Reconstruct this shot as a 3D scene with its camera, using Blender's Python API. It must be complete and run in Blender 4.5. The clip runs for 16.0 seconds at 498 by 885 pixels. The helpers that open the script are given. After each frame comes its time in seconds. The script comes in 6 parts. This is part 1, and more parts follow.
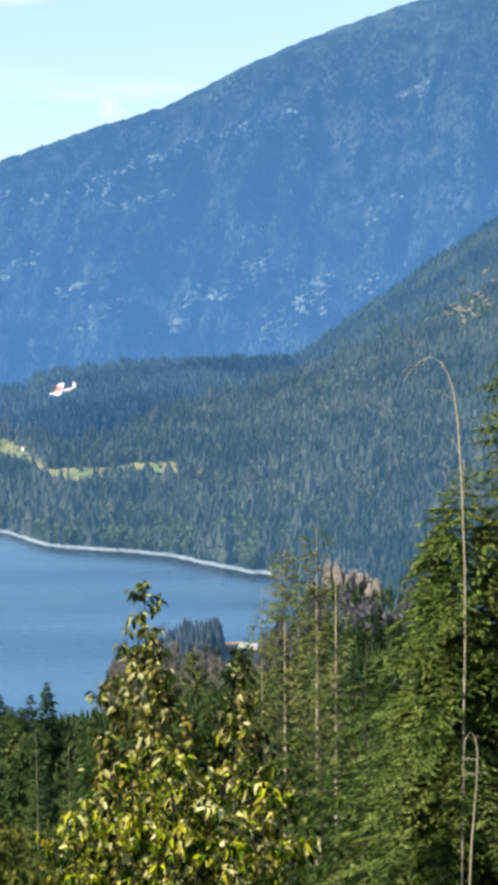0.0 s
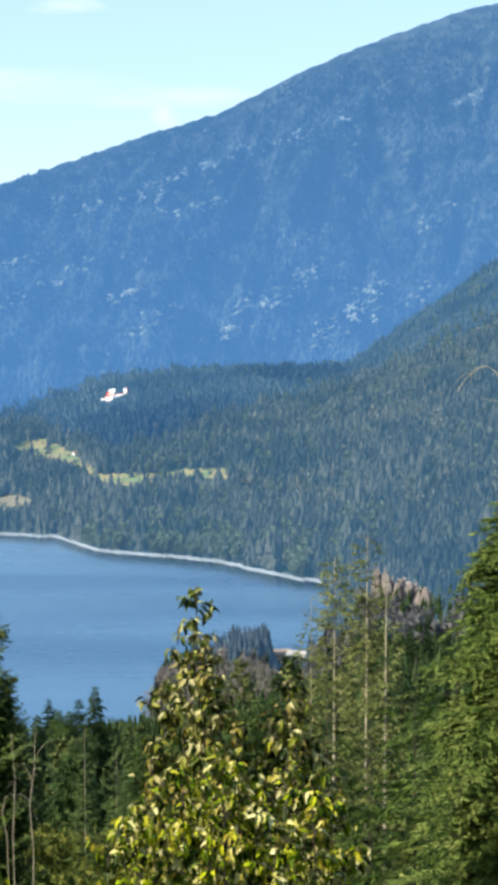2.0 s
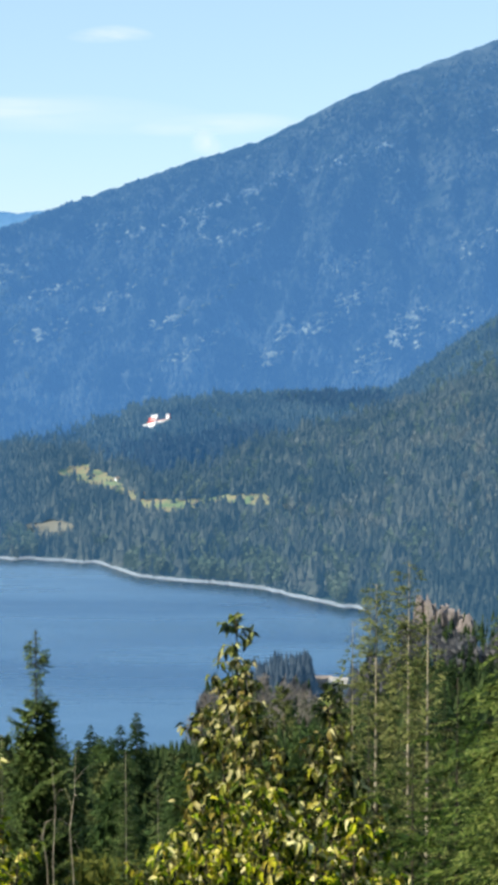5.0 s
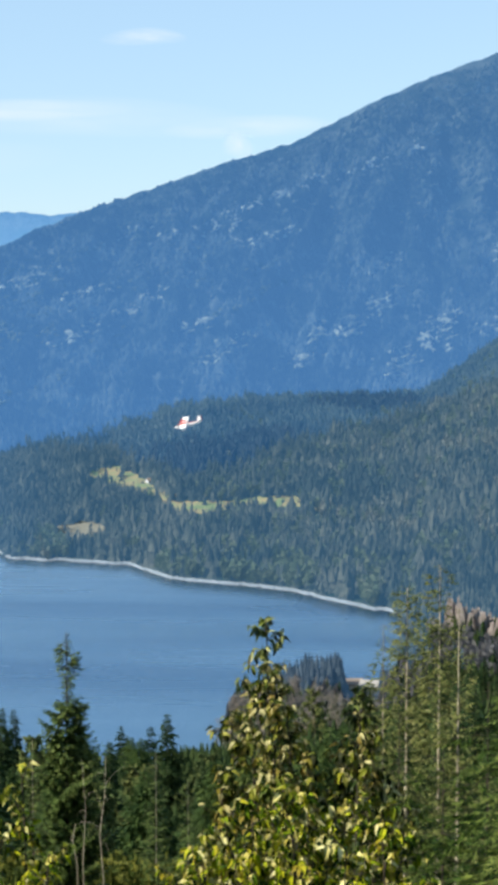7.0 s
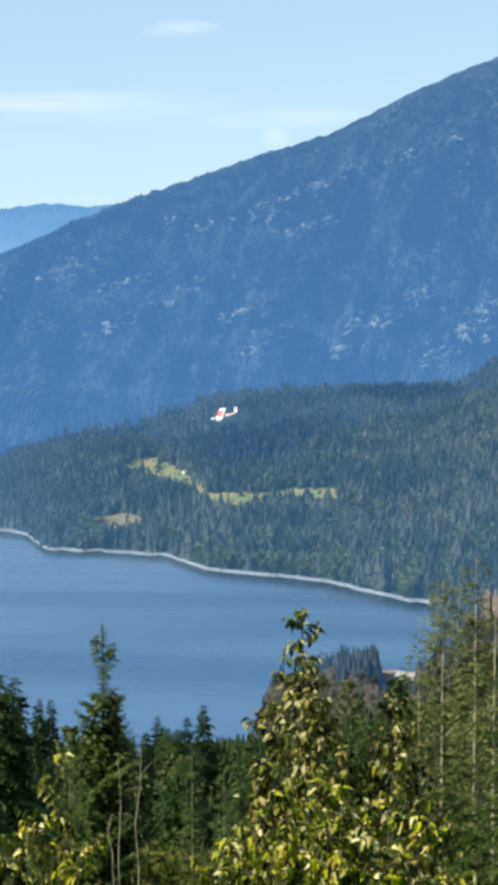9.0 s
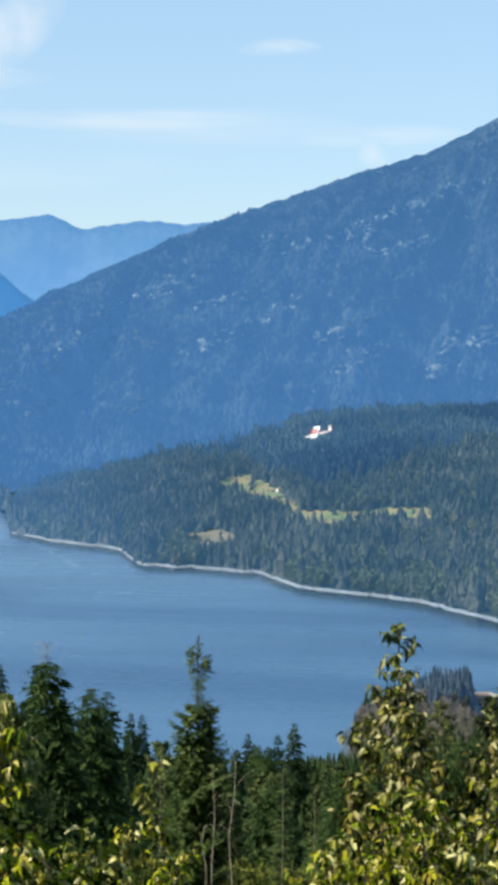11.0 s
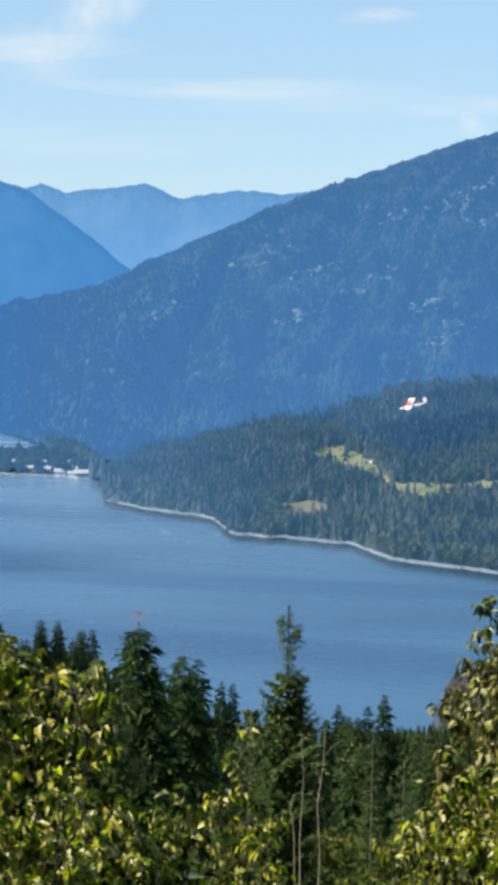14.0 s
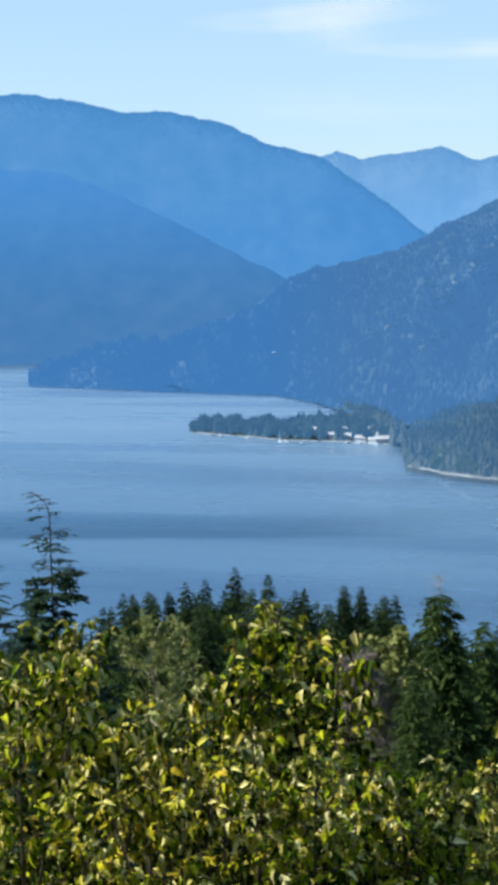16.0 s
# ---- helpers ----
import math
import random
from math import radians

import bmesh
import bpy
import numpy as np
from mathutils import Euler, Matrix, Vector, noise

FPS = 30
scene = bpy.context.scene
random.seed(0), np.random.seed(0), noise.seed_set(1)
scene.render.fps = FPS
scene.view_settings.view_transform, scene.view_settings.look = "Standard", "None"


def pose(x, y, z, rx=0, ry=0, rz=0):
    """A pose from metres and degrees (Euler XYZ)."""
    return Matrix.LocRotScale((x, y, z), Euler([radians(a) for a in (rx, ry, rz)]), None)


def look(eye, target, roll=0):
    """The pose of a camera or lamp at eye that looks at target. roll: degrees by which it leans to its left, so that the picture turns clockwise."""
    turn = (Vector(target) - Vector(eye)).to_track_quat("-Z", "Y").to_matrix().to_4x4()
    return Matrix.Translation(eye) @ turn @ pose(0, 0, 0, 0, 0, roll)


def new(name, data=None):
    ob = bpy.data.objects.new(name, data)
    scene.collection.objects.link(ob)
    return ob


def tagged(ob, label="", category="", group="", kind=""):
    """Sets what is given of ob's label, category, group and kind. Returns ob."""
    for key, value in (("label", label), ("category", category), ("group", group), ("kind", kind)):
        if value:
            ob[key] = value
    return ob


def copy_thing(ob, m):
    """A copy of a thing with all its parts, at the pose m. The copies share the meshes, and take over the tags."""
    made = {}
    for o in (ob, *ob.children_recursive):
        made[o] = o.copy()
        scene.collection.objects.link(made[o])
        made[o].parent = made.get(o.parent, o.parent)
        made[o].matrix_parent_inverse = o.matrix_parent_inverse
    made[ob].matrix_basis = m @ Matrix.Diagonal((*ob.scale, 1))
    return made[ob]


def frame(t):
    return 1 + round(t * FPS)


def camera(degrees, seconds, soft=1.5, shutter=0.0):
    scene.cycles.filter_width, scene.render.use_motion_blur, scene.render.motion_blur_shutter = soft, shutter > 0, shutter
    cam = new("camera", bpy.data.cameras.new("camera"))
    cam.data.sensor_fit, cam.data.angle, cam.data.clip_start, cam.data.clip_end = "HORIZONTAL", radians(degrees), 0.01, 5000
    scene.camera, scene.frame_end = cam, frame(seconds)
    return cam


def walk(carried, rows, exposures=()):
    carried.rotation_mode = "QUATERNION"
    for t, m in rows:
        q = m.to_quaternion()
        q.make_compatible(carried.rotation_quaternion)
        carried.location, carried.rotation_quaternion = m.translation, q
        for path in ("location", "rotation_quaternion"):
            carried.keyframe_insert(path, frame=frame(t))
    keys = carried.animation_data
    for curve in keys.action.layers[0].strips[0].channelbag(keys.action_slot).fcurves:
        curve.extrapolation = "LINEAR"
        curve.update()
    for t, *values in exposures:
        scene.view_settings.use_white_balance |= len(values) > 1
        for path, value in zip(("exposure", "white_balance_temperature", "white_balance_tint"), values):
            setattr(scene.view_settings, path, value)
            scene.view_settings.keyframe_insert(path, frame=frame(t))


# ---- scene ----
cam = camera(16.72, 16.0, soft=5.0)
ROWS = [
    (0, pose(-0.015, 0, 192.996, 84.700, 0.432, -0.040)),
    (0.5, pose(-0.029, 0, 192.990, 84.627, 0.156, -0.331)),
    (1, pose(-0.033, 0, 192.996, 84.781, 0.271, -0.239)),
    (1.5, pose(-0.033, 0, 192.999, 84.444, 0.525, 0.992)),
    (2, pose(-0.041, 0, 192.998, 84.945, 0.038, 1.693)),
    (2.5, pose(-0.058, 0, 193.001, 85.377, -0.152, 2.821)),
    (3, pose(-0.048, 0, 193.005, 85.384, -0.292, 3.022)),
    (3.5, pose(-0.042, 0, 192.997, 85.412, -0.198, 3.049)),
    (4, pose(-0.027, 0, 193.005, 85.656, 0.067, 3.300)),
    (4.2, pose(-0.028, 0, 192.989, 85.615, -0.029, 2.901)),
    (6.5, pose(-0.030, 0, 193.006, 86.362, 0.194, 3.922)),
    (7, pose(-0.027, 0, 193.006, 85.897, -0.011, 4.183)),
    (7.5, pose(-0.027, 0, 193.014, 85.652, -0.260, 4.925)),
    (8, pose(-0.026, 0, 193.013, 85.884, -0.129, 5.391)),
    (8.5, pose(-0.024, 0, 193.012, 85.856, -0.109, 5.595)),
    (9, pose(-0.019, 0, 193.013, 85.606, -0.009, 5.423)),
    (9.5, pose(-0.023, 0, 193.010, 86.024, -0.091, 7.357)),
    (9.7, pose(-0.029, 0, 193.004, 86.204, -0.272, 7.730)),
    (11.8, pose(-0.056, 0, 192.959, 86.203, -0.723, 10.429)),
    (12, pose(-0.046, 0, 192.959, 86.247, -0.879, 11.227)),
    (12.5, pose(-0.049, 0, 192.961, 86.075, 0.729, 11.274)),
    (13, pose(-0.039, 0, 192.960, 85.408, 0.293, 11.435)),
    (13.5, pose(-0.048, 0, 192.958, 85.055, -0.257, 11.605)),
    (14, pose(-0.049, 0, 192.962, 85.159, -0.938, 11.858)),
    (14.5, pose(-0.040, 0, 192.963, 85.379, -0.979, 13.092)),
    (15, pose(0.039, 0, 192.969, 85.001, 0.685, 18.729)),
    (15.5, pose(0.123, 0, 192.978, 83.872, 0.994, 19.202)),
    (16, pose(0.166, 0, 192.982, 84.011, 1.057, 21.847)),]
walk(cam, ROWS, exposures=[(0.0, 0.85, 6700, 9), (1.5, 0.88, 6700, 9), (2.5, 0.85, 6700, 9), (3.0, 0.67, 6650, 9), (4.0, 0.70, 6600, 9), (6.5, 0.60, 6650, 9), (9.5, 0.57, 6600, 9), (12.5, 0.43, 6450, 9), (14.5, 0.45, 6450, 9), (15.2, 0.55, 6450, 9), (16.0, 0.55, 6450, 9)])

EYE = 193.0  # the eye's height over the lake

# ---- daylight: sun from the left, a little behind the camera, clear pale sky ----
SUN_AZ, SUN_EL = -116.0, 36.0
world = bpy.data.worlds.new("sky")
scene.world = world
world.use_nodes = True
wn = world.node_tree
sky = wn.nodes.new("ShaderNodeTexSky")
sky.sky_type = "NISHITA"
sky.sun_disc = False
sky.sun_elevation = radians(SUN_EL)
sky.sun_rotation = radians(SUN_AZ)
sky.altitude = 600
sky.air_density, sky.dust_density, sky.ozone_density = 1.12, 0.62, 2.1
veil = wn.nodes.new("ShaderNodeMix")  # a thin even veil of high haze over the whole sky
veil.data_type = "RGBA"
veil.inputs[0].default_value = 0.5
veil.inputs[7].default_value = (3.2, 4.95, 6.85, 1)
wn.links.new(sky.outputs[0], veil.inputs[6])
wn.links.new(veil.outputs[2], wn.nodes["Background"].inputs[0])
wn.nodes["Background"].inputs[1].default_value = 0.111
sun = new("sun", bpy.data.lights.new("sun", "SUN"))
sun.data.energy, sun.data.angle, sun.data.color = 5.0, radians(0.53), (1.0, 0.93, 0.80)
sa, se = radians(SUN_AZ), radians(SUN_EL)
sun.matrix_world = look((math.sin(sa) * math.cos(se) * 100, math.cos(sa) * math.cos(se) * 100, 300 + math.sin(se) * 100), (0, 0, 300))


# ---- materials ----
def surface(name, stops, scale=(1.0, 8.0), rough=0.9, bump=0.0, bump_scale=20.0, island=0.0, glow=None, spec=0.3, translucent=0.0, stretch=(1, 1, 1), metal=0.0, objvar=0.0, glow_low=None, glow_z=(0, 900), glow_west=None, west=(-0.315, -0.40)):
    """A principled material whose colour runs over stops by noise at two sizes (metres), with relief, and with a shift by island or object."""
    m = bpy.data.materials.new(name)
    m.use_nodes = True
    n, l = m.node_tree.nodes, m.node_tree.links
    p = n["Principled BSDF"]
    p.inputs["Roughness"].default_value = rough
    p.inputs["Metallic"].default_value = metal
    p.inputs["Specular IOR Level"].default_value = spec
    geo = n.new("ShaderNodeNewGeometry")
    mp = n.new("ShaderNodeMapping")
    mp.inputs["Scale"].default_value = stretch
    l.new(geo.outputs["Position"], mp.inputs[0])
    mix = None
    fac = None
    for size, w in ((scale[0], 0.55), (scale[1], 0.45)):
        t = n.new("ShaderNodeTexNoise")
        t.inputs["Scale"].default_value = 1.0 / size
        t.inputs["Detail"].default_value = 4
        l.new(mp.outputs[0], t.inputs["Vector"])
        k = n.new("ShaderNodeMath")
        k.operation = "MULTIPLY"
        k.inputs[1].default_value = w
        l.new(t.outputs["Fac"], k.inputs[0])
        if fac is None:
            fac = k
        else:
            a = n.new("ShaderNodeMath")
            a.operation = "ADD"
            l.new(fac.outputs[0], a.inputs[0])
            l.new(k.outputs[0], a.inputs[1])
            fac = a
    for amount, node, out in ((island, "ShaderNodeNewGeometry", "Random Per Island"), (objvar, "ShaderNodeObjectInfo", "Random")):
        if amount:
            g = n.new(node)
            a = n.new("ShaderNodeMath")
            a.operation = "MULTIPLY_ADD"
            l.new(g.outputs[out], a.inputs[0])
            a.inputs[1].default_value = amount
            a.inputs[2].default_value = -amount / 2
            b = n.new("ShaderNodeMath")
            b.operation = "ADD"
            l.new(fac.outputs[0], b.inputs[0])
            l.new(a.outputs[0], b.inputs[1])
            fac = b
    ramp = n.new("ShaderNodeValToRGB")
    cr = ramp.color_ramp
    for i, (pos, col) in enumerate(stops):
        e = cr.elements[i] if i < 2 else cr.elements.new(pos)
        e.position, e.color = pos, (*col, 1)
    l.new(fac.outputs[0], ramp.inputs[0])
    l.new(ramp.outputs[0], p.inputs["Base Color"])
    if bump:
        t = n.new("ShaderNodeTexNoise")
        t.inputs["Scale"].default_value = 1.0 / bump_scale
        t.inputs["Detail"].default_value = 6
        l.new(mp.outputs[0], t.inputs["Vector"])
        bn = n.new("ShaderNodeBump")
        bn.inputs["Strength"].default_value = 0.8
        bn.inputs["Distance"].default_value = bump
        l.new(t.outputs["Fac"], bn.inputs["Height"])
        l.new(bn.outputs[0], p.inputs["Normal"])
    # glow is distance haze, put into the material as emission
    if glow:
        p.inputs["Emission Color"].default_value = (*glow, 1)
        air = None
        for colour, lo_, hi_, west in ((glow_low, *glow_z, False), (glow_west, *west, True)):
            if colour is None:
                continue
            # the painted haze shifts towards the valley floor, and towards the far west end of the lake
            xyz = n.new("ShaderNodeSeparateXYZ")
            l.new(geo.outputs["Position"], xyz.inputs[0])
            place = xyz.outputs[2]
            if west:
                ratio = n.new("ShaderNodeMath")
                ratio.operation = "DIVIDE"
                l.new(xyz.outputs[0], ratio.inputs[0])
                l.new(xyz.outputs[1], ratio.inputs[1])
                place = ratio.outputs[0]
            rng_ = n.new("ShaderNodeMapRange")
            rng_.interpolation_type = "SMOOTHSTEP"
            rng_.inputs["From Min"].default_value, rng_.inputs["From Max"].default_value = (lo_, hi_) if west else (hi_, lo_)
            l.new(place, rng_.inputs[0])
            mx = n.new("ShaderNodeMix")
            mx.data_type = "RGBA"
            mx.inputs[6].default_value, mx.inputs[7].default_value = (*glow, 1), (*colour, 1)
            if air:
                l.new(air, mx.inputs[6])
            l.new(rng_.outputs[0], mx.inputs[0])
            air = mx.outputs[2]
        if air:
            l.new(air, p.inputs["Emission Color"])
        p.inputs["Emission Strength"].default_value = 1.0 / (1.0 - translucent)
    if translucent:
        tr = n.new("ShaderNodeBsdfTranslucent")
        l.new(ramp.outputs[0], tr.inputs[0])
        ms = n.new("ShaderNodeMixShader")
        ms.inputs[0].default_value = translucent
        l.new(p.outputs[0], ms.inputs[1])
        l.new(tr.outputs[0], ms.inputs[2])
        l.new(ms.outputs[0], n["Material Output"].inputs[0])
    return m


# the far mountains are the backdrop of distance; the air's blue haze is put into their emission
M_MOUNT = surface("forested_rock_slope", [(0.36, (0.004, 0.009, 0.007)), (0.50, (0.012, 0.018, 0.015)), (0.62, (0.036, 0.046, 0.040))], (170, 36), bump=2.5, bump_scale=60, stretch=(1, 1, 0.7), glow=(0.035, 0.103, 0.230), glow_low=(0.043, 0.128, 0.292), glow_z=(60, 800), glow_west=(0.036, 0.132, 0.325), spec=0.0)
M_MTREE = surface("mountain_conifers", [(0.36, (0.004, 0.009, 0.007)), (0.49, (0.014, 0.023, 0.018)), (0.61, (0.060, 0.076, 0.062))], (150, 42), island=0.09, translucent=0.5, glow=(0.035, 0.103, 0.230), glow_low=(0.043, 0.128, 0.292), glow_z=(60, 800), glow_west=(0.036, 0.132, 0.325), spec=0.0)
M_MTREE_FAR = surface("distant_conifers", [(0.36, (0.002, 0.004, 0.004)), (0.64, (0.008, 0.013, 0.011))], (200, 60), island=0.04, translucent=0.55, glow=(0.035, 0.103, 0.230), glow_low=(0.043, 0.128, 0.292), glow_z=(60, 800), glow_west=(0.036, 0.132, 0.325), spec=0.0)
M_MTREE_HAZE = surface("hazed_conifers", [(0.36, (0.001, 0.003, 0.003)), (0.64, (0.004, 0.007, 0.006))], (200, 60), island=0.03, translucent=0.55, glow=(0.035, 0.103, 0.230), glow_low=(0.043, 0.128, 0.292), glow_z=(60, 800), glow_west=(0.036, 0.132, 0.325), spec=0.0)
# ridges and their treelines: a paler haze is painted in the farther each stands
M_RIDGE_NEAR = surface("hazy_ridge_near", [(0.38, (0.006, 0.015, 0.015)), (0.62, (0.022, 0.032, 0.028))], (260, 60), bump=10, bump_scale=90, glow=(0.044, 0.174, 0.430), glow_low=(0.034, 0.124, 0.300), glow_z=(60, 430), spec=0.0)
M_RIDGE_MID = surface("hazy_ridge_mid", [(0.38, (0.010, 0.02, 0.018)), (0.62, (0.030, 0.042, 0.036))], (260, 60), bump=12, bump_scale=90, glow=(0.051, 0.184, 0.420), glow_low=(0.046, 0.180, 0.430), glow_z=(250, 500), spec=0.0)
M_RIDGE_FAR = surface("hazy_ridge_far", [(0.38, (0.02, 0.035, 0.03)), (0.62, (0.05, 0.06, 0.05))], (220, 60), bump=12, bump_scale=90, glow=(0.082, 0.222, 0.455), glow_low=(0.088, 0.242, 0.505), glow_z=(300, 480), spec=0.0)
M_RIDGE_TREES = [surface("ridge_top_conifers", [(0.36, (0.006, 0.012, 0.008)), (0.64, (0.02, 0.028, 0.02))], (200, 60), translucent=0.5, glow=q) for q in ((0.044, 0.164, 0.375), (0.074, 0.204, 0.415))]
M_GROUND = surface("forest_floor", [(0.3, (0.014, 0.028, 0.014)), (0.5, (0.028, 0.046, 0.022)), (0.75, (0.055, 0.065, 0.035))], (30, 1.5), bump=0.3, bump_scale=2)
# the floor glows with the same painted haze as the trees on it
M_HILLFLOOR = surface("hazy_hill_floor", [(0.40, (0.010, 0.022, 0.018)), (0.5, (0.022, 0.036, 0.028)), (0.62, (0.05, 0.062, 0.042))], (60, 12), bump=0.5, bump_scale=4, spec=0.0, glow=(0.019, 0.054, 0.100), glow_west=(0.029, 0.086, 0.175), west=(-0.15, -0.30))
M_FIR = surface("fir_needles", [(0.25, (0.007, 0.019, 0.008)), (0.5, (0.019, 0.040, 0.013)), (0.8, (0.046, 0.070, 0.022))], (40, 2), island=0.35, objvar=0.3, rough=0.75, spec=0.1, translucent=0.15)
# a lighter copy of fir_needles, with sunlight put into the colour
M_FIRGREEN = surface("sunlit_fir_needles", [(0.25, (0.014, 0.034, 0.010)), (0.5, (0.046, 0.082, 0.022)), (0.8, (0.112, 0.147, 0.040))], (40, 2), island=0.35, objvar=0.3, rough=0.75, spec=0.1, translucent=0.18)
# trees across the lake, M_HILLTREE to M_PALETREE, carry distance haze as emission
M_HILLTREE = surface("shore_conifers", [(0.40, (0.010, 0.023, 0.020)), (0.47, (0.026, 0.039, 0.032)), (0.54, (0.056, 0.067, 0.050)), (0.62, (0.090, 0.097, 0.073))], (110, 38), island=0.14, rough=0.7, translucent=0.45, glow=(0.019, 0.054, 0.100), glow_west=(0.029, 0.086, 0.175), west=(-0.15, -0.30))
# a bluer copy of shore_conifers paints shade and haze on the rear hump
M_SHADEDHILL = surface("shaded_hazy_conifers", [(0.40, (0.011, 0.027, 0.030)), (0.5, (0.027, 0.050, 0.048)), (0.60, (0.064, 0.090, 0.070))], (120, 40), island=0.13, rough=0.7, translucent=0.45, glow=(0.018, 0.061, 0.132), glow_west=(0.030, 0.092, 0.196), west=(-0.15, -0.30))
# the darkest copy paints the shade in the hollow and along the crest
M_SHADEDHOLLOW = surface("shaded_hollow_conifers", [(0.22, (0.009, 0.022, 0.030)), (0.8, (0.024, 0.044, 0.046))], (160, 40), island=0.2, rough=0.7, translucent=0.5, glow=(0.013, 0.050, 0.114))
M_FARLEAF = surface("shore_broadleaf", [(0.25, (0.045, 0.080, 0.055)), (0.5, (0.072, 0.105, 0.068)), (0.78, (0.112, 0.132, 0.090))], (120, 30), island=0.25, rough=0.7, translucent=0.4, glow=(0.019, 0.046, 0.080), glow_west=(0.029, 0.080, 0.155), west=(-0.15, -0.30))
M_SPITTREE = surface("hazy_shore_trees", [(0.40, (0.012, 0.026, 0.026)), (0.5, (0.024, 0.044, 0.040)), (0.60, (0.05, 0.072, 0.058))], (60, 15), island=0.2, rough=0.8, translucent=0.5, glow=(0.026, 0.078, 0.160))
M_PALETREE = surface("pale_crowns", [(0.25, (0.07, 0.09, 0.08)), (0.75, (0.19, 0.20, 0.18))], (30, 8), island=0.4, rough=0.8, translucent=0.3, glow=(0.016, 0.040, 0.07))
M_BIRCH = surface("birch_leaves", [(0.3, (0.12, 0.155, 0.045)), (0.7, (0.26, 0.285, 0.10))], (20, 2), island=0.5, spec=0.1, translucent=0.25)
M_DECID = surface("pale_deciduous", [(0.3, (0.045, 0.07, 0.018)), (0.7, (0.115, 0.13, 0.035))], (20, 2), island=0.5, objvar=0.3)
M_BARE = surface("bare_twigs", [(0.3, (0.12, 0.105, 0.095)), (0.7, (0.27, 0.24, 0.21))], (6, 0.5), island=0.4)
M_BARK = surface("bark", [(0.3, (0.06, 0.045, 0.03)), (0.7, (0.20, 0.16, 0.11))], (0.6, 0.08), bump=0.01, bump_scale=0.05)
M_PALEBARK = surface("pale_bark", [(0.3, (0.22, 0.19, 0.13)), (0.7, (0.5, 0.45, 0.34))], (0.5, 0.06), bump=0.006, bump_scale=0.05)
M_STONE = surface("shore_stones", [(0.3, (0.10, 0.135, 0.17)), (0.7, (0.25, 0.30, 0.36))], (25, 3), bump=0.5, bump_scale=3)
# the grass has a little distance haze put in as emission
M_MEADOW = surface("dry_meadow_grass", [(0.36, (0.08, 0.125, 0.06)), (0.45, (0.125, 0.175, 0.085)), (0.52, (0.23, 0.17, 0.095)), (0.60, (0.14, 0.19, 0.09)), (0.68, (0.185, 0.205, 0.12))], (30, 9), bump=0.4, bump_scale=4, glow=(0.012, 0.030, 0.050))
# leaf variety; the darkest and palest tones also paint shaded gaps and glints
M_LEAF = surface("shrub_leaves", [(0.10, (0.008, 0.018, 0.002)), (0.28, (0.034, 0.070, 0.003)), (0.43, (0.18, 0.245, 0.006)), (0.60, (0.38, 0.40, 0.014)), (0.72, (0.24, 0.19, 0.02)), (0.85, (0.48, 0.44, 0.12)), (0.98, (0.62, 0.58, 0.28))], (0.5, 0.12), island=1.0, rough=0.6, spec=0.05, translucent=0.06)
M_LEAFPIECE = surface("single_shrub_leaves", [(0.08, (0.012, 0.028, 0.003)), (0.3, (0.05, 0.085, 0.006)), (0.5, (0.19, 0.23, 0.012)), (0.7, (0.34, 0.33, 0.025)), (0.9, (0.5, 0.46, 0.2))], (0.5, 0.12), objvar=0.8, rough=0.5, spec=0.25, translucent=0.22)
M_TANPIECE = surface("single_autumn_leaves", [(0.1, (0.010, 0.020, 0.004)), (0.5, (0.028, 0.048, 0.008)), (0.70, (0.13, 0.16, 0.025)), (0.9, (0.40, 0.41, 0.15))], (0.5, 0.12), objvar=0.8, rough=0.5, spec=0.25, translucent=0.14)
M_OLIVELEAF = surface("pale_olive_leaves", [(0.10, (0.009, 0.016, 0.002)), (0.30, (0.034, 0.050, 0.005)), (0.45, (0.13, 0.15, 0.016)), (0.62, (0.25, 0.255, 0.04)), (0.72, (0.20, 0.15, 0.03)), (0.96, (0.46, 0.43, 0.20))], (0.5, 0.12), island=1.0, rough=0.45, spec=0.1, translucent=0.14)
# light haze is painted in by a bluer base and a slight glow
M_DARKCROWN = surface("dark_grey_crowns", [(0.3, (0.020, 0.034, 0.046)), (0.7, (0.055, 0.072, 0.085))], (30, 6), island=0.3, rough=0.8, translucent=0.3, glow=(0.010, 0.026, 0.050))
M_TANLEAF = surface("autumn_leaves", [(0.10, (0.010, 0.018, 0.002)), (0.32, (0.050, 0.074, 0.002)), (0.46, (0.25, 0.28, 0.008)), (0.58, (0.42, 0.31, 0.025)), (0.72, (0.46, 0.45, 0.02)), (0.94, (0.66, 0.59, 0.25))], (0.5, 0.12), island=1.0, rough=0.6, spec=0.05, translucent=0.06)
M_NEEDLE = surface("near_needles", [(0.32, (0.026, 0.056, 0.012)), (0.48, (0.100, 0.150, 0.030)), (0.64, (0.20, 0.25, 0.06)), (0.80, (0.34, 0.37, 0.12))], (0.6, 0.2), island=0.45, rough=0.6, spec=0.1, translucent=0.25)
# the wide, dark-leaning ramp paints shaded gaps between lit fronds
M_MIDNEEDLE = surface("hemlock_fronds", [(0.36, (0.004, 0.012, 0.003)), (0.50, (0.022, 0.048, 0.008)), (0.62, (0.066, 0.105, 0.018)), (0.78, (0.16, 0.20, 0.045))], (0.9, 0.35), island=0.4, rough=0.6, spec=0.05, translucent=0.08)
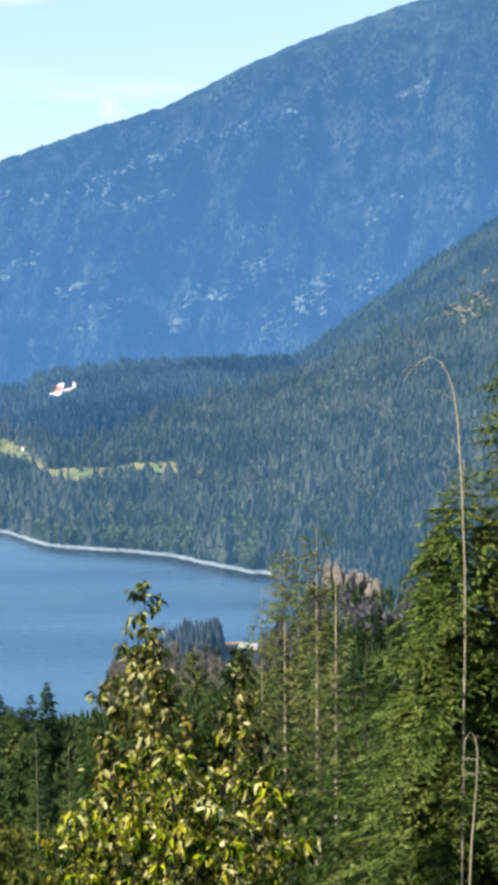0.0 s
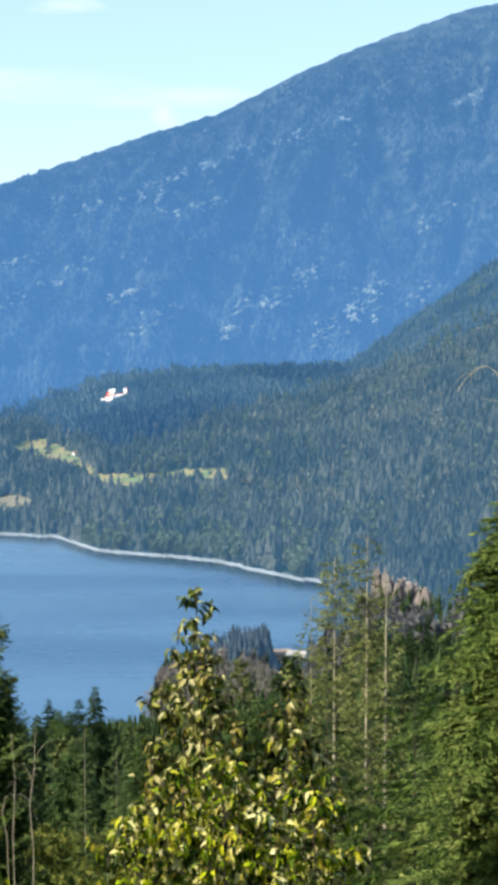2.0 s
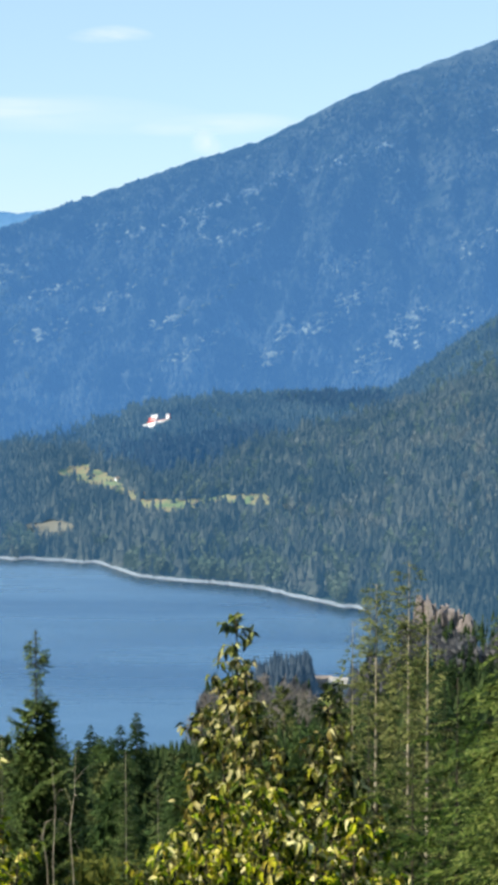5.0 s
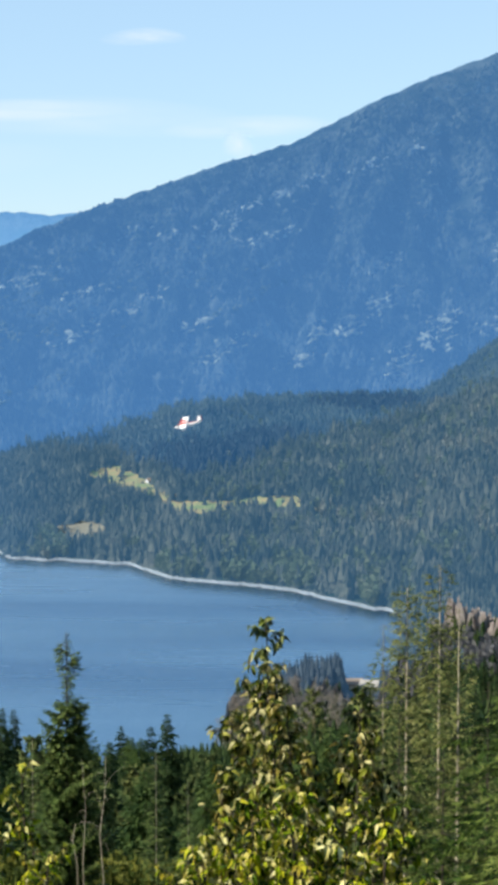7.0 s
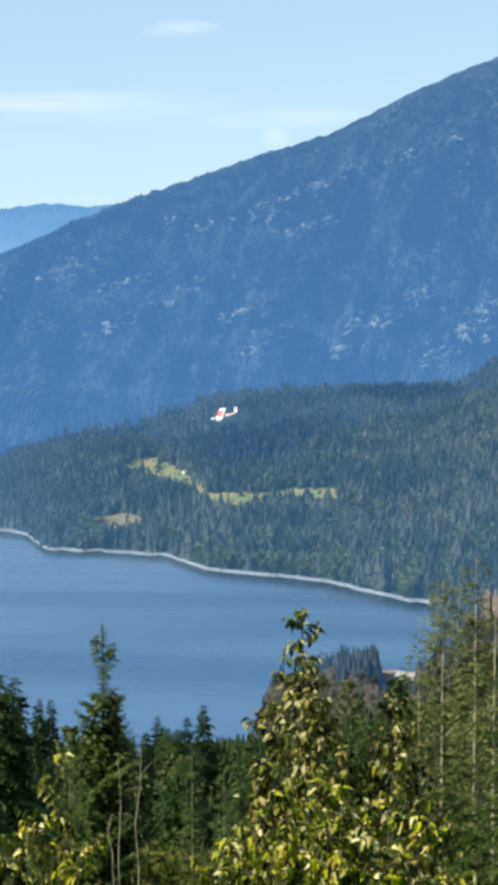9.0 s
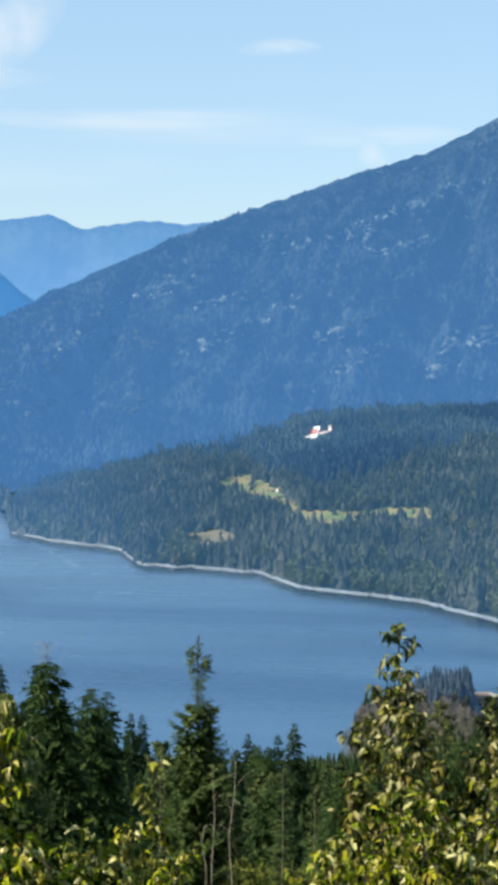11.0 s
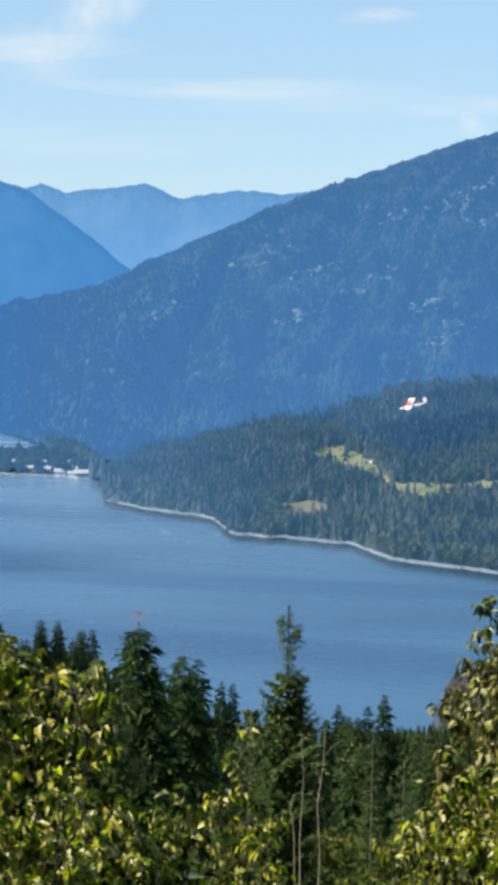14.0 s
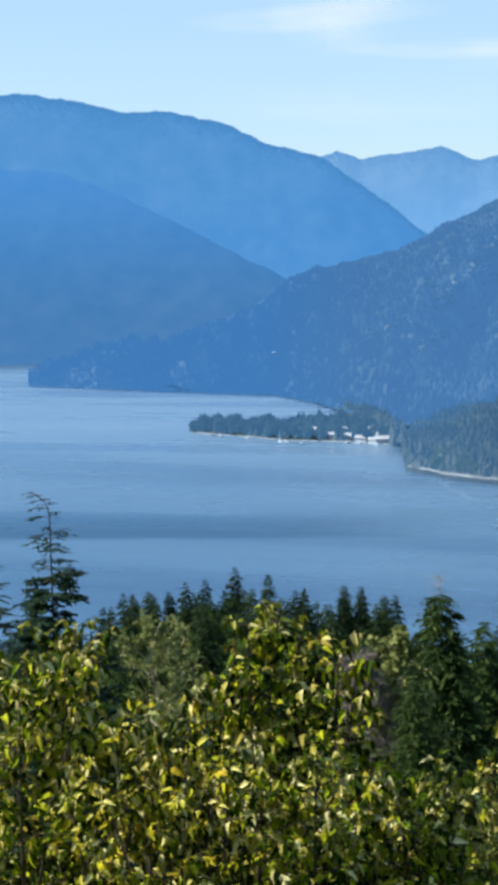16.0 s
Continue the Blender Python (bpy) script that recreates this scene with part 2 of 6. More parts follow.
M_DARKNEEDLE = surface("dark_green_needles", [(0.26, (0.026, 0.052, 0.014)), (0.5, (0.096, 0.145, 0.038)), (0.80, (0.22, 0.265, 0.085))], (0.6, 0.2), island=0.45, rough=0.6, spec=0.1, translucent=0.25)
# darker needles paint the shade on the young firs at the left
M_HEMLOCK = surface("shaded_hemlock_needles", [(0.22, (0.006, 0.018, 0.010)), (0.5, (0.018, 0.045, 0.026)), (0.85, (0.05, 0.09, 0.05))], (0.6, 0.2), island=0.4, rough=0.6, spec=0.1, translucent=0.1)
M_LARCH = surface("olive_needles", [(0.32, (0.034, 0.052, 0.014)), (0.52, (0.18, 0.21, 0.06)), (0.85, (0.36, 0.35, 0.15))], (1.2, 0.3), island=0.5, rough=0.7, spec=0.1, translucent=0.25)
M_TWIG = surface("dark_twigs", [(0.3, (0.025, 0.02, 0.014)), (0.7, (0.07, 0.055, 0.04))], (0.4, 0.06))
M_UNDER = surface("undergrowth_leaves", [(0.2, (0.013, 0.024, 0.004)), (0.5, (0.045, 0.062, 0.010)), (0.85, (0.15, 0.15, 0.028))], (6, 0.8), island=0.6, rough=0.7, spec=0.1, translucent=0.15)
# grey leafless crowns, with some haze mixed in as a bluer base
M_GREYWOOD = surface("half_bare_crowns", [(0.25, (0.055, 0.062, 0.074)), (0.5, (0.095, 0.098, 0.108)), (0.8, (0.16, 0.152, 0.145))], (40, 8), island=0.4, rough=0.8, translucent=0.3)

# lake water
M_WATER = bpy.data.materials.new("lake_water")
M_WATER.use_nodes = True
n, l = M_WATER.node_tree.nodes, M_WATER.node_tree.links
p = n["Principled BSDF"]
p.inputs["IOR"].default_value = 1.33
geo = n.new("ShaderNodeNewGeometry")
mp = n.new("ShaderNodeMapping")
mp.inputs["Scale"].default_value = (0.0016, 0.0075, 1)
mp.inputs["Rotation"].default_value = (0, 0, radians(-9))
l.new(geo.outputs["Position"], mp.inputs[0])
t = n.new("ShaderNodeTexNoise")
t.inputs["Scale"].default_value = 1.0
t.inputs["Detail"].default_value = 5
l.new(mp.outputs[0], t.inputs["Vector"])
mr = n.new("ShaderNodeMapRange")
mr.inputs["From Min"].default_value, mr.inputs["From Max"].default_value = 0.35, 0.65
mr.inputs["To Min"].default_value, mr.inputs["To Max"].default_value = 0.12, 0.42
l.new(t.outputs["Fac"], mr.inputs[0])
deep = n.new("ShaderNodeMix")  # lanes of two blues paint the sky that ruffled water would reflect
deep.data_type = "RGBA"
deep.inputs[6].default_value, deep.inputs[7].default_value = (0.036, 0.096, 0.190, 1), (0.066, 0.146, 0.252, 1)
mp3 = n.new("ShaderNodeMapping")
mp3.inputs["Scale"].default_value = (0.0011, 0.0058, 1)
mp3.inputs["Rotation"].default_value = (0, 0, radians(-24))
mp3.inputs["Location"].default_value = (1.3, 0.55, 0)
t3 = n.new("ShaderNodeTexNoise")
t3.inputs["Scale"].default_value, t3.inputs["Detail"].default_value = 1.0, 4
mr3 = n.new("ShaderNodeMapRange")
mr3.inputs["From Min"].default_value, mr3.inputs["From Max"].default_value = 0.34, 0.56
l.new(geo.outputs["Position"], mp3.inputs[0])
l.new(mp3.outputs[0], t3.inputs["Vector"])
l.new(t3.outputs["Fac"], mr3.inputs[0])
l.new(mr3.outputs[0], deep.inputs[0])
t2 = n.new("ShaderNodeTexNoise")
t2.inputs["Scale"].default_value = 0.5
t2.inputs["Detail"].default_value = 5
l.new(geo.outputs["Position"], t2.inputs["Vector"])
bn = n.new("ShaderNodeBump")
bn.inputs["Distance"].default_value = 0.6
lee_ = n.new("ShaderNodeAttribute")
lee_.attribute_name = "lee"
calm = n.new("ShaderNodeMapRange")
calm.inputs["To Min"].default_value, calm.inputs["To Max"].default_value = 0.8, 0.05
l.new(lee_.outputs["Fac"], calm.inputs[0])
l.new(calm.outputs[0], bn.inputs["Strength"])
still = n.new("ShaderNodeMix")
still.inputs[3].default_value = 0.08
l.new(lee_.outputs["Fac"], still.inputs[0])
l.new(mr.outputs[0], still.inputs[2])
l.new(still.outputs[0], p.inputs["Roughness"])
clear = n.new("ShaderNodeMix")  # dark base colour paints the bank's reflection in the still water
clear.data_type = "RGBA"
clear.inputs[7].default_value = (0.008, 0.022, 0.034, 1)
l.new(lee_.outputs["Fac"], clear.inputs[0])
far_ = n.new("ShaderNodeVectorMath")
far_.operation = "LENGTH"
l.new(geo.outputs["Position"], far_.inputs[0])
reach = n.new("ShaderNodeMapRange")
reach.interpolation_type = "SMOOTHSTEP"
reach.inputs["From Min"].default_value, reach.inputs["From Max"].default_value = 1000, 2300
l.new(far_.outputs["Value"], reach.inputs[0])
# a paler base far out paints the low sky and haze on the water
far_sky_tint = n.new("ShaderNodeMix")
far_sky_tint.data_type = "RGBA"
far_sky_tint.inputs[7].default_value = (0.148, 0.250, 0.378, 1)
l.new(reach.outputs[0], far_sky_tint.inputs[0])
l.new(deep.outputs[2], far_sky_tint.inputs[6])
# a gust lane darkened in the base colour across the west arm, sharp along its near edge
wave = n.new("ShaderNodeVectorMath")
wave.operation = "DOT_PRODUCT"
wave.inputs[1].default_value = (-0.26, 1, 0)
l.new(geo.outputs["Position"], wave.inputs[0])
ragged_ = n.new("ShaderNodeMath")
ragged_.operation = "MULTIPLY_ADD"
ragged_.inputs[1].default_value = 170
l.new(t.outputs["Fac"], ragged_.inputs[0])
l.new(wave.outputs["Value"], ragged_.inputs[2])
xy = n.new("ShaderNodeSeparateXYZ")
l.new(geo.outputs["Position"], xy.inputs[0])
lane = None
for source, lo_, hi_ in ((ragged_.outputs[0], 1306, 1326), (ragged_.outputs[0], 1460, 1340), (xy.outputs[0], -270, -430)):
    edge = n.new("ShaderNodeMapRange")
    edge.interpolation_type = "SMOOTHSTEP"
    flip = hi_ < lo_
    edge.inputs["From Min"].default_value, edge.inputs["From Max"].default_value = (hi_, lo_) if flip else (lo_, hi_)
    edge.inputs["To Min"].default_value, edge.inputs["To Max"].default_value = (1, 0) if flip else (0, 1)
    l.new(source, edge.inputs[0])
    if lane is None:
        lane = edge.outputs[0]
        continue
    both = n.new("ShaderNodeMath")
    both.operation = "MULTIPLY"
    l.new(lane, both.inputs[0])
    l.new(edge.outputs[0], both.inputs[1])
    lane = both.outputs[0]
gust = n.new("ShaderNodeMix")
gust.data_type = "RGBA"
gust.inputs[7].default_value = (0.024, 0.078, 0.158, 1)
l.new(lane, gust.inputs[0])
l.new(far_sky_tint.outputs[2], gust.inputs[6])
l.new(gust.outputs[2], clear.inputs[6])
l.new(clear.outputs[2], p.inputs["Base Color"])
l.new(t2.outputs["Fac"], bn.inputs["Height"])
l.new(bn.outputs[0], p.inputs["Normal"])


# ---- mesh helpers ----
def polar(az, r, z):
    """East, north and height of points at a bearing (degrees right of north), a distance and a height."""
    a = np.radians(az)
    return np.stack([r * np.sin(a), r * np.cos(a), z + 0 * a], -1)


def lattice(ix, iy, seed):
    v = np.sin(ix * 127.1 + iy * 311.7 + seed * 74.7) * 43758.5453
    return v - np.floor(v)


def vnoise(x, y, seed=0):
    ix, iy = np.floor(x), np.floor(y)
    fx, fy = x - ix, y - iy
    fx, fy = fx * fx * (3 - 2 * fx), fy * fy * (3 - 2 * fy)
    a, b = lattice(ix, iy, seed), lattice(ix + 1, iy, seed)
    c, d = lattice(ix, iy + 1, seed), lattice(ix + 1, iy + 1, seed)
    return (a + (b - a) * fx) * (1 - fy) + (c + (d - c) * fx) * fy


def fbm(x, y, octaves=4, seed=0):
    s, amp, tot = 0, 1.0, 0.0
    for o in range(octaves):
        s = s + amp * (vnoise(x * 2 ** o, y * 2 ** o, seed + o) - 0.5)
        tot += amp
        amp *= 0.5
    return s / tot * 2


def mesh_ob(name, verts, faces, material, parent=None, label="", smooth=False):
    """One mesh object from arrays; all faces have the same number of corners."""
    verts, faces = np.asarray(verts, np.float32).reshape(-1, 3), np.asarray(faces, np.int32)
    me = bpy.data.meshes.new(name)
    k = faces.shape[1]
    me.vertices.add(len(verts))
    me.vertices.foreach_set("co", verts.ravel())
    me.loops.add(faces.size)
    me.loops.foreach_set("vertex_index", faces.ravel())
    me.polygons.add(len(faces))
    me.polygons.foreach_set("loop_start", np.arange(0, faces.size, k, dtype=np.int32))
    me.polygons.foreach_set("use_smooth", np.full(len(faces), smooth))
    me.materials.append(material)
    me.update(calc_edges=True)
    ob = new(name, me)
    ob.parent = parent
    if label:
        ob["label"] = label
    return ob


def grid_faces(rows, cols):
    i = np.arange(rows - 1)[:, None] * cols + np.arange(cols - 1)[None]
    return np.stack([i, i + 1, i + 1 + cols, i + cols], -1).reshape(-1, 4)


def part(name, bm, material, parent=None, label="", smooth=False):
    me = bpy.data.meshes.new(name)
    bm.to_mesh(me)
    bm.free()
    me.materials.append(material)
    for f in me.polygons:
        f.use_smooth = smooth
    ob = new(name, me)
    ob.parent = parent
    if label:
        ob["label"] = label
    return ob


def thing(name, at, label, category, group=""):
    ob = new(name)
    ob.location = at
    return tagged(ob, label, category, group)


def scatter(verts, tris, places, heights, widths, rng, lean=0.03):
    """Copies of a template of height 1 and radius 1, one at each place, joined."""
    k = len(places)
    a = rng.uniform(0, 2 * np.pi, k)
    c, s = np.cos(a)[:, None], np.sin(a)[:, None]
    x, y, z = verts[:, 0][None], verts[:, 1][None], verts[:, 2][None]
    wx, hz = widths[:, None], heights[:, None]
    lx, ly = rng.normal(0, lean, k)[:, None], rng.normal(0, lean, k)[:, None]
    V = np.stack([(x * c - y * s) * wx + lx * z * hz + places[:, :1], (x * s + y * c) * wx + ly * z * hz + places[:, 1:2], z * hz + places[:, 2:3]], -1)
    F = tris[None] + (np.arange(k) * len(verts))[:, None, None]
    return V.reshape(-1, 3), F.reshape(-1, tris.shape[1])


def conifer_template(tiers, sides, rng, base=0.06):
    """A small conifer of stacked ragged skirts, height 1 and radius 1."""
    V, F = [], []
    for i in range(tiers):
        z0 = base + (1 - base) * i / tiers * 0.92
        z1 = min(1.0, z0 + (1 - base) / tiers * 1.7) if i < tiers - 1 else 1.0
        rad = (1 - i / tiers) ** 0.85
        o = len(V)
        for j in range(sides):
            a = 2 * math.pi * (j + 0.5 * (i % 2)) / sides
            q = rad * rng.uniform(0.5, 1.25)
            V.append((q * math.cos(a), q * math.sin(a), z0 + rng.uniform(-0.06, 0.05)))
        V.append((rng.uniform(-0.06, 0.06), rng.uniform(-0.06, 0.06), z1))
        F += [(o + j, o + (j + 1) % sides, o + sides) for j in range(sides)]
    return np.array(V), np.array(F)


def tube(bm, pts, radii, sides=7):
    """A tapered tube along points, added to bm."""
    rings = []
    for i, (q, r) in enumerate(zip(pts, radii)):
        d = (Vector(pts[min(i + 1, len(pts) - 1)]) - Vector(pts[max(i - 1, 0)])).normalized()
        u = d.orthogonal().normalized()
        w = d.cross(u)
        rings.append([bm.verts.new(Vector(q) + (u * math.cos(2 * math.pi * k / sides) + w * math.sin(2 * math.pi * k / sides)) * r) for k in range(sides)])
    for a, b in zip(rings, rings[1:]):
        for k in range(sides):
            bm.faces.new((a[k], a[(k + 1) % sides], b[(k + 1) % sides], b[k]))
    bm.faces.new(rings[-1])
    bm.faces.new(rings[0][::-1])


# ---- the lie of the land ----
FAR_SHORE = ([-34, -29.3, -29.0, -25, -21, -19.5, -19, -16.75, -16.6, -15.4, -12.8, -12.6, -12.1, -8.2, -6.75, -3.1, 0.2, 2.0, 14], [3800, 3500, 2815, 2640, 2510, 2345, 2250, 1790, 1604, 1550, 1475, 1402, 1380, 1340, 1265, 1213, 1129, 1090, 1050])
HILL_EL = ([-17.2, -16.6, -15.4, -13.5, -11.6, -9, -6.3, -3.9, -1.6, 1.0, 1.6, 3.0, 4.95, 6.83, 8.35, 13], [-6.6, -5.9, -5.25, -4.7, -4.05, -3.3, -2.75, -2.5, -2.35, -2.4, -2.35, -1.4, 0.0, 1.3, 2.2, 5.0])
HILL_R = ([-17.2, -16.6, -13, -9, 0, 5, 13], [1700, 1760, 2000, 2250, 2350, 2550, 2750])
NEAR_R = [0, 30, 150, 350, 540, 700, 760, 830]
NEAR_Z = [191.4, 180, 140, 86, 60, 12, -3, -8]
NEAR_Z_RIGHT = [191.4, 180, 138, 80, 42, 14, 7, -3]


def far_shore(az):
    """Distance of the far shore, its bends rounded off right of the point."""
    az = np.asarray(az, float)
    soft_ = sum(np.interp(az + q, *FAR_SHORE) for q in (-0.22, -0.11, 0.0, 0.11, 0.22)) / 5 + fbm(az * 1.7, 0 * az, 3, 14) * 9
    return np.where(az > -16.0, soft_, np.interp(az, *FAR_SHORE))


def ground_height(az, r):
    az = (np.asarray(az, float) + 180) % 360 - 180
    x, y = r * np.sin(np.radians(az)), r * np.cos(np.radians(az))
    # the camera's own hillside, down to the near shore; an unseen rise is added behind the camera
    stretch = np.interp(az, [-5.6, -4.6, 0.5, 3], [0.98, 1.05, 1.07, 1.15])
    stretch = 1 + (stretch - 1) * np.clip((r - 300) / 250, 0, 1)
    turn = np.clip((az + 13) / 5, 0, 1)
    down = np.interp(r / stretch, NEAR_R, NEAR_Z) * (1 - turn) + np.interp(r / stretch, NEAR_R, NEAR_Z_RIGHT) * turn - 12 * turn * np.clip((-4.6 - az) / 1.0, 0, 1) * np.clip((r - 600) / 100, 0, 1) + fbm(x / 40, y / 40, 3, 5) * np.clip(r / 60, 0, 1) * 3 + fbm(x / 4, y / 4, 2, 9) * np.clip(r / 10, 0, 1) * 0.3
    # the unseen rise is steepened to keep low sky light off near trees
    up = 191.4 + 0.55 * np.minimum(r, 900)
    back = np.clip((np.abs(az + 10) - 70) / 60, 0, 1)
    back = back * back * (3 - 2 * back)
    near = down * (1 - back) + up * back
    lowland = np.where(r > 600, np.clip((az - 0.6) / 1.2, 0, 1) * 22 - 8, -8)
    # the wooded hill across the lake, and what lies left of it
    foot = far_shore(az)
    crest = np.interp(az, *HILL_R)
    top = EYE + crest * np.tan(np.radians(np.interp(az, *HILL_EL))) - 4
    top = np.where(az < -19.6, -3, np.where(az < -17.2, 5, top))
    s = np.clip((r - foot) / np.maximum(crest - foot, 60), 0, 1)
    hill = top * (0.32 * s + 0.68 * s ** 1.7) + (fbm(x / 130, y / 130, 4, 2) * 17 + fbm(x / 340, y / 340, 2, 7) * 8) * np.sin(np.pi * s) * np.clip(top / 60, 0.1, 1)
    hill = np.where(r > crest, np.maximum(top - 0.4 * (r - crest), np.minimum(top, 35)), hill)
    hill = np.where(r < foot, np.maximum(-8, -0.4 * (foot - r)), hill)
    # the low wooded spit
    front = np.interp(az, [-23.9, -20.8, -18.7, -16.7], [1965, 1858, 1830, 1784])
    deep = np.interp(az, [-24.0, -23.6, -22, -19.5, -17], [0, 50, 110, 230, 500])
    spit = np.where((az > -24.0) & (az < -16.5) & (r > front) & (r < front + deep), 1.4, -8)
    return np.maximum(np.maximum(near, lowland), np.maximum(hill, spit))


az = np.concatenate([np.arange(-180, -36, 4), np.arange(-34, 14, 0.2), np.arange(16, 181, 4)])
rr = np.concatenate([[0.0, 0.5, 1, 2, 3, 4.5], np.geomspace(6, 900, 75), np.arange(905, 1000, 14), np.arange(1000, 1660, 4), np.arange(1662, 2800, 12), np.geomspace(2830, 4950, 20)])
A, Rg = np.meshgrid(az, rr, indexing="ij")
tagged(mesh_ob("ground", polar(A, Rg, ground_height(A, Rg)), grid_faces(len(az), len(rr)), M_GROUND, smooth=True), "dark forest floor of the valley slopes round the lake", "ground", kind="structure")

ringaz = np.concatenate([np.arange(-180, -36, 4), np.arange(-34, 14, 0.25), np.arange(16, 181, 4)])
ringr = np.concatenate([[300, 500], np.arange(700, 2900, 9.0), [3200, 3600, 4200, 4960.0]])
A, Rg = np.meshgrid(ringaz, ringr, indexing="ij")
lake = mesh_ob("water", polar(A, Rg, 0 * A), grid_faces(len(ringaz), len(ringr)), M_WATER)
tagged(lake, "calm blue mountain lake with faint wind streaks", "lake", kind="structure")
# the water lies stiller close under the far shore; lee also drives the painted reflection
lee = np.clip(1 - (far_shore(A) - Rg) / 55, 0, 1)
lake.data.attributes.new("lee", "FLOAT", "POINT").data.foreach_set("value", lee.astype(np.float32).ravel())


def mountain(name, crest_el, crest_r, foot_r, foot_z, material, label, seed, gully=30.0, step=0.12, rows=90, span=None):
    lo, hi = span or (crest_el[0][0], crest_el[0][-1])
    a = np.arange(lo, hi + 1e-6, step)
    s = np.concatenate([np.linspace(0, 1, rows), [1.03, 1.08]])
    Am, S = np.meshgrid(a, s, indexing="ij")
    Z, Rm = mountain_surface(Am, S, crest_el, crest_r, foot_r, foot_z, seed, gully)
    return tagged(mesh_ob(name, polar(Am, Rm, Z), grid_faces(len(a), len(s)), material, smooth=True), label, "mountain", kind="structure")


def mountain_surface(Am, S, crest_el, crest_r, foot_r, foot_z, seed, gully):
    top_r, low_r = np.interp(Am, *crest_r), np.interp(Am, *foot_r)
    top = EYE + top_r * np.tan(np.radians(np.interp(Am, *crest_el)))
    low = np.interp(Am, *foot_z)
    c = np.clip(S, 0, 1)
    Z = low + (top - low) * (0.75 * c + 0.25 * c ** 2) + fbm(Am * 3.5, 0 * Am, 4, seed + 40) * 5 * c ** 8
    # spurs and gullies run down to the left; finer knolls break them up
    bend = fbm(Am * 0.35, c * 1.6, 3, seed + 5) * 0.9
    wob = 0.7 * fbm(Am * 0.42 - c * 2.0 + bend, c * 1.5, 4, seed) + 0.75 * (1 - 2.2 * np.abs(fbm(Am * 0.5 - c * 2.6 + bend, c * 0.7, 3, seed + 9)))
    wob = wob + 0.34 * fbm(Am * 2.3, c * 11, 4, seed + 13)
    Z = Z + wob * gully * np.sin(np.pi * c) ** 0.8 - (S > 1) * (S - 1) * 900
    Rm = low_r + (top_r - low_r) * S + fbm(Am * 0.8, c * 3, 4, seed + 20) * gully * 1.2 * np.sin(np.pi * c)
    return Z, Rm


MAIN = dict(crest_el=([-29.35, -28, -25, -22, -21, -20.2, -17.8, -16.4, -15.1, -12.5, -9.7, -8.2, -5.2, -2.6, 0.3, 3.1, 5.5, 7.3, 13], [-4.25, -3.6, -2.75, -1.5, -0.9, -0.42, 0.15, 0.52, 1.28, 2.48, 3.66, 4.16, 5.2, 5.96, 7.4, 8.45, 9.2, 9.58, 10.85]),
            crest_r=([-29, -25, -21, -17, -10, -3, 5, 13], [2850, 2950, 3100, 3300, 3500, 3700, 4000, 4300]),
            foot_r=([-29, -25, -21, -19.4, -17.2, -16, -12, 0, 13], [2805, 2630, 2500, 2300, 1900, 1850, 2050, 2350, 2700]),
            foot_z=([-29, -17.5, -16, -12, 13], [-1, 2, 20, 40, 60]), seed=3, gully=72.0)
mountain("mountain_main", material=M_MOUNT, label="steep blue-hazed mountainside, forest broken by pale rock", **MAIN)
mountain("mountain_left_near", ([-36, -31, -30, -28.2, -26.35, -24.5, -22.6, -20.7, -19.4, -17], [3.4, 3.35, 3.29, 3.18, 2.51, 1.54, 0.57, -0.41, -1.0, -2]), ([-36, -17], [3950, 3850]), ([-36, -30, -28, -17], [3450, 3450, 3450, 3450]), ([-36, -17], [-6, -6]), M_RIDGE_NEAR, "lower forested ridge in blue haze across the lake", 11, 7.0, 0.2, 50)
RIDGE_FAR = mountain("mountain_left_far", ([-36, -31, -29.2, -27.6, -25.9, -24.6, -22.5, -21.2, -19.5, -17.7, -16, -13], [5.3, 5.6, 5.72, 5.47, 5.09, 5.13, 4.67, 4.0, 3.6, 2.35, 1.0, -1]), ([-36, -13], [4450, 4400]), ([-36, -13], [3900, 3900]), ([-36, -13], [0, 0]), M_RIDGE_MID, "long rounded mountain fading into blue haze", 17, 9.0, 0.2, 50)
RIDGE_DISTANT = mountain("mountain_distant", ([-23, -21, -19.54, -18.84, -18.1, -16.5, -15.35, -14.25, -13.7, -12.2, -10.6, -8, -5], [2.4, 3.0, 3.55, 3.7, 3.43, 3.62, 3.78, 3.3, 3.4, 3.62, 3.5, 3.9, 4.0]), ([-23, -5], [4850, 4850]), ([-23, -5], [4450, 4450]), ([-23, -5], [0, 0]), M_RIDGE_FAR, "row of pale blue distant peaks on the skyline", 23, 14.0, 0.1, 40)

# ---- woods on the far slopes ----
def ridge_trees(ridge, rows, material, label, seed, k, sizes):
    """Conifers along the topmost strip of a far ridge."""
    g = np.random.default_rng(seed)
    co = np.empty(len(ridge.data.vertices) * 3, np.float32)
    ridge.data.vertices.foreach_get("co", co)
    co = co.reshape(-1, rows + 2, 3)[:, :rows]  # columns of the slope, foot to crest
    i, f = g.integers(0, len(co) - 1, k), g.uniform(0, 1, k)[:, None]
    down = np.minimum(0.02 + g.exponential(0.9, k), rows * 0.6)
    j, q = rows - 2 - down.astype(int), 1 - (down % 1)[:, None]
    at = (co[i, j] * (1 - f) + co[i + 1, j] * f) * (1 - q) + (co[i, j + 1] * (1 - f) + co[i + 1, j + 1] * f) * q
    h = g.uniform(*sizes, k)
    V, F = conifer_template(2, 5, g, 0.0)
    W, G = scatter(V, F, at - np.array([0, 0, 1.0]), h, h * g.uniform(0.3, 0.5, k), g)
    return tagged(mesh_ob("ridge_forest", W, G, material), label, "forest", kind="stuff")


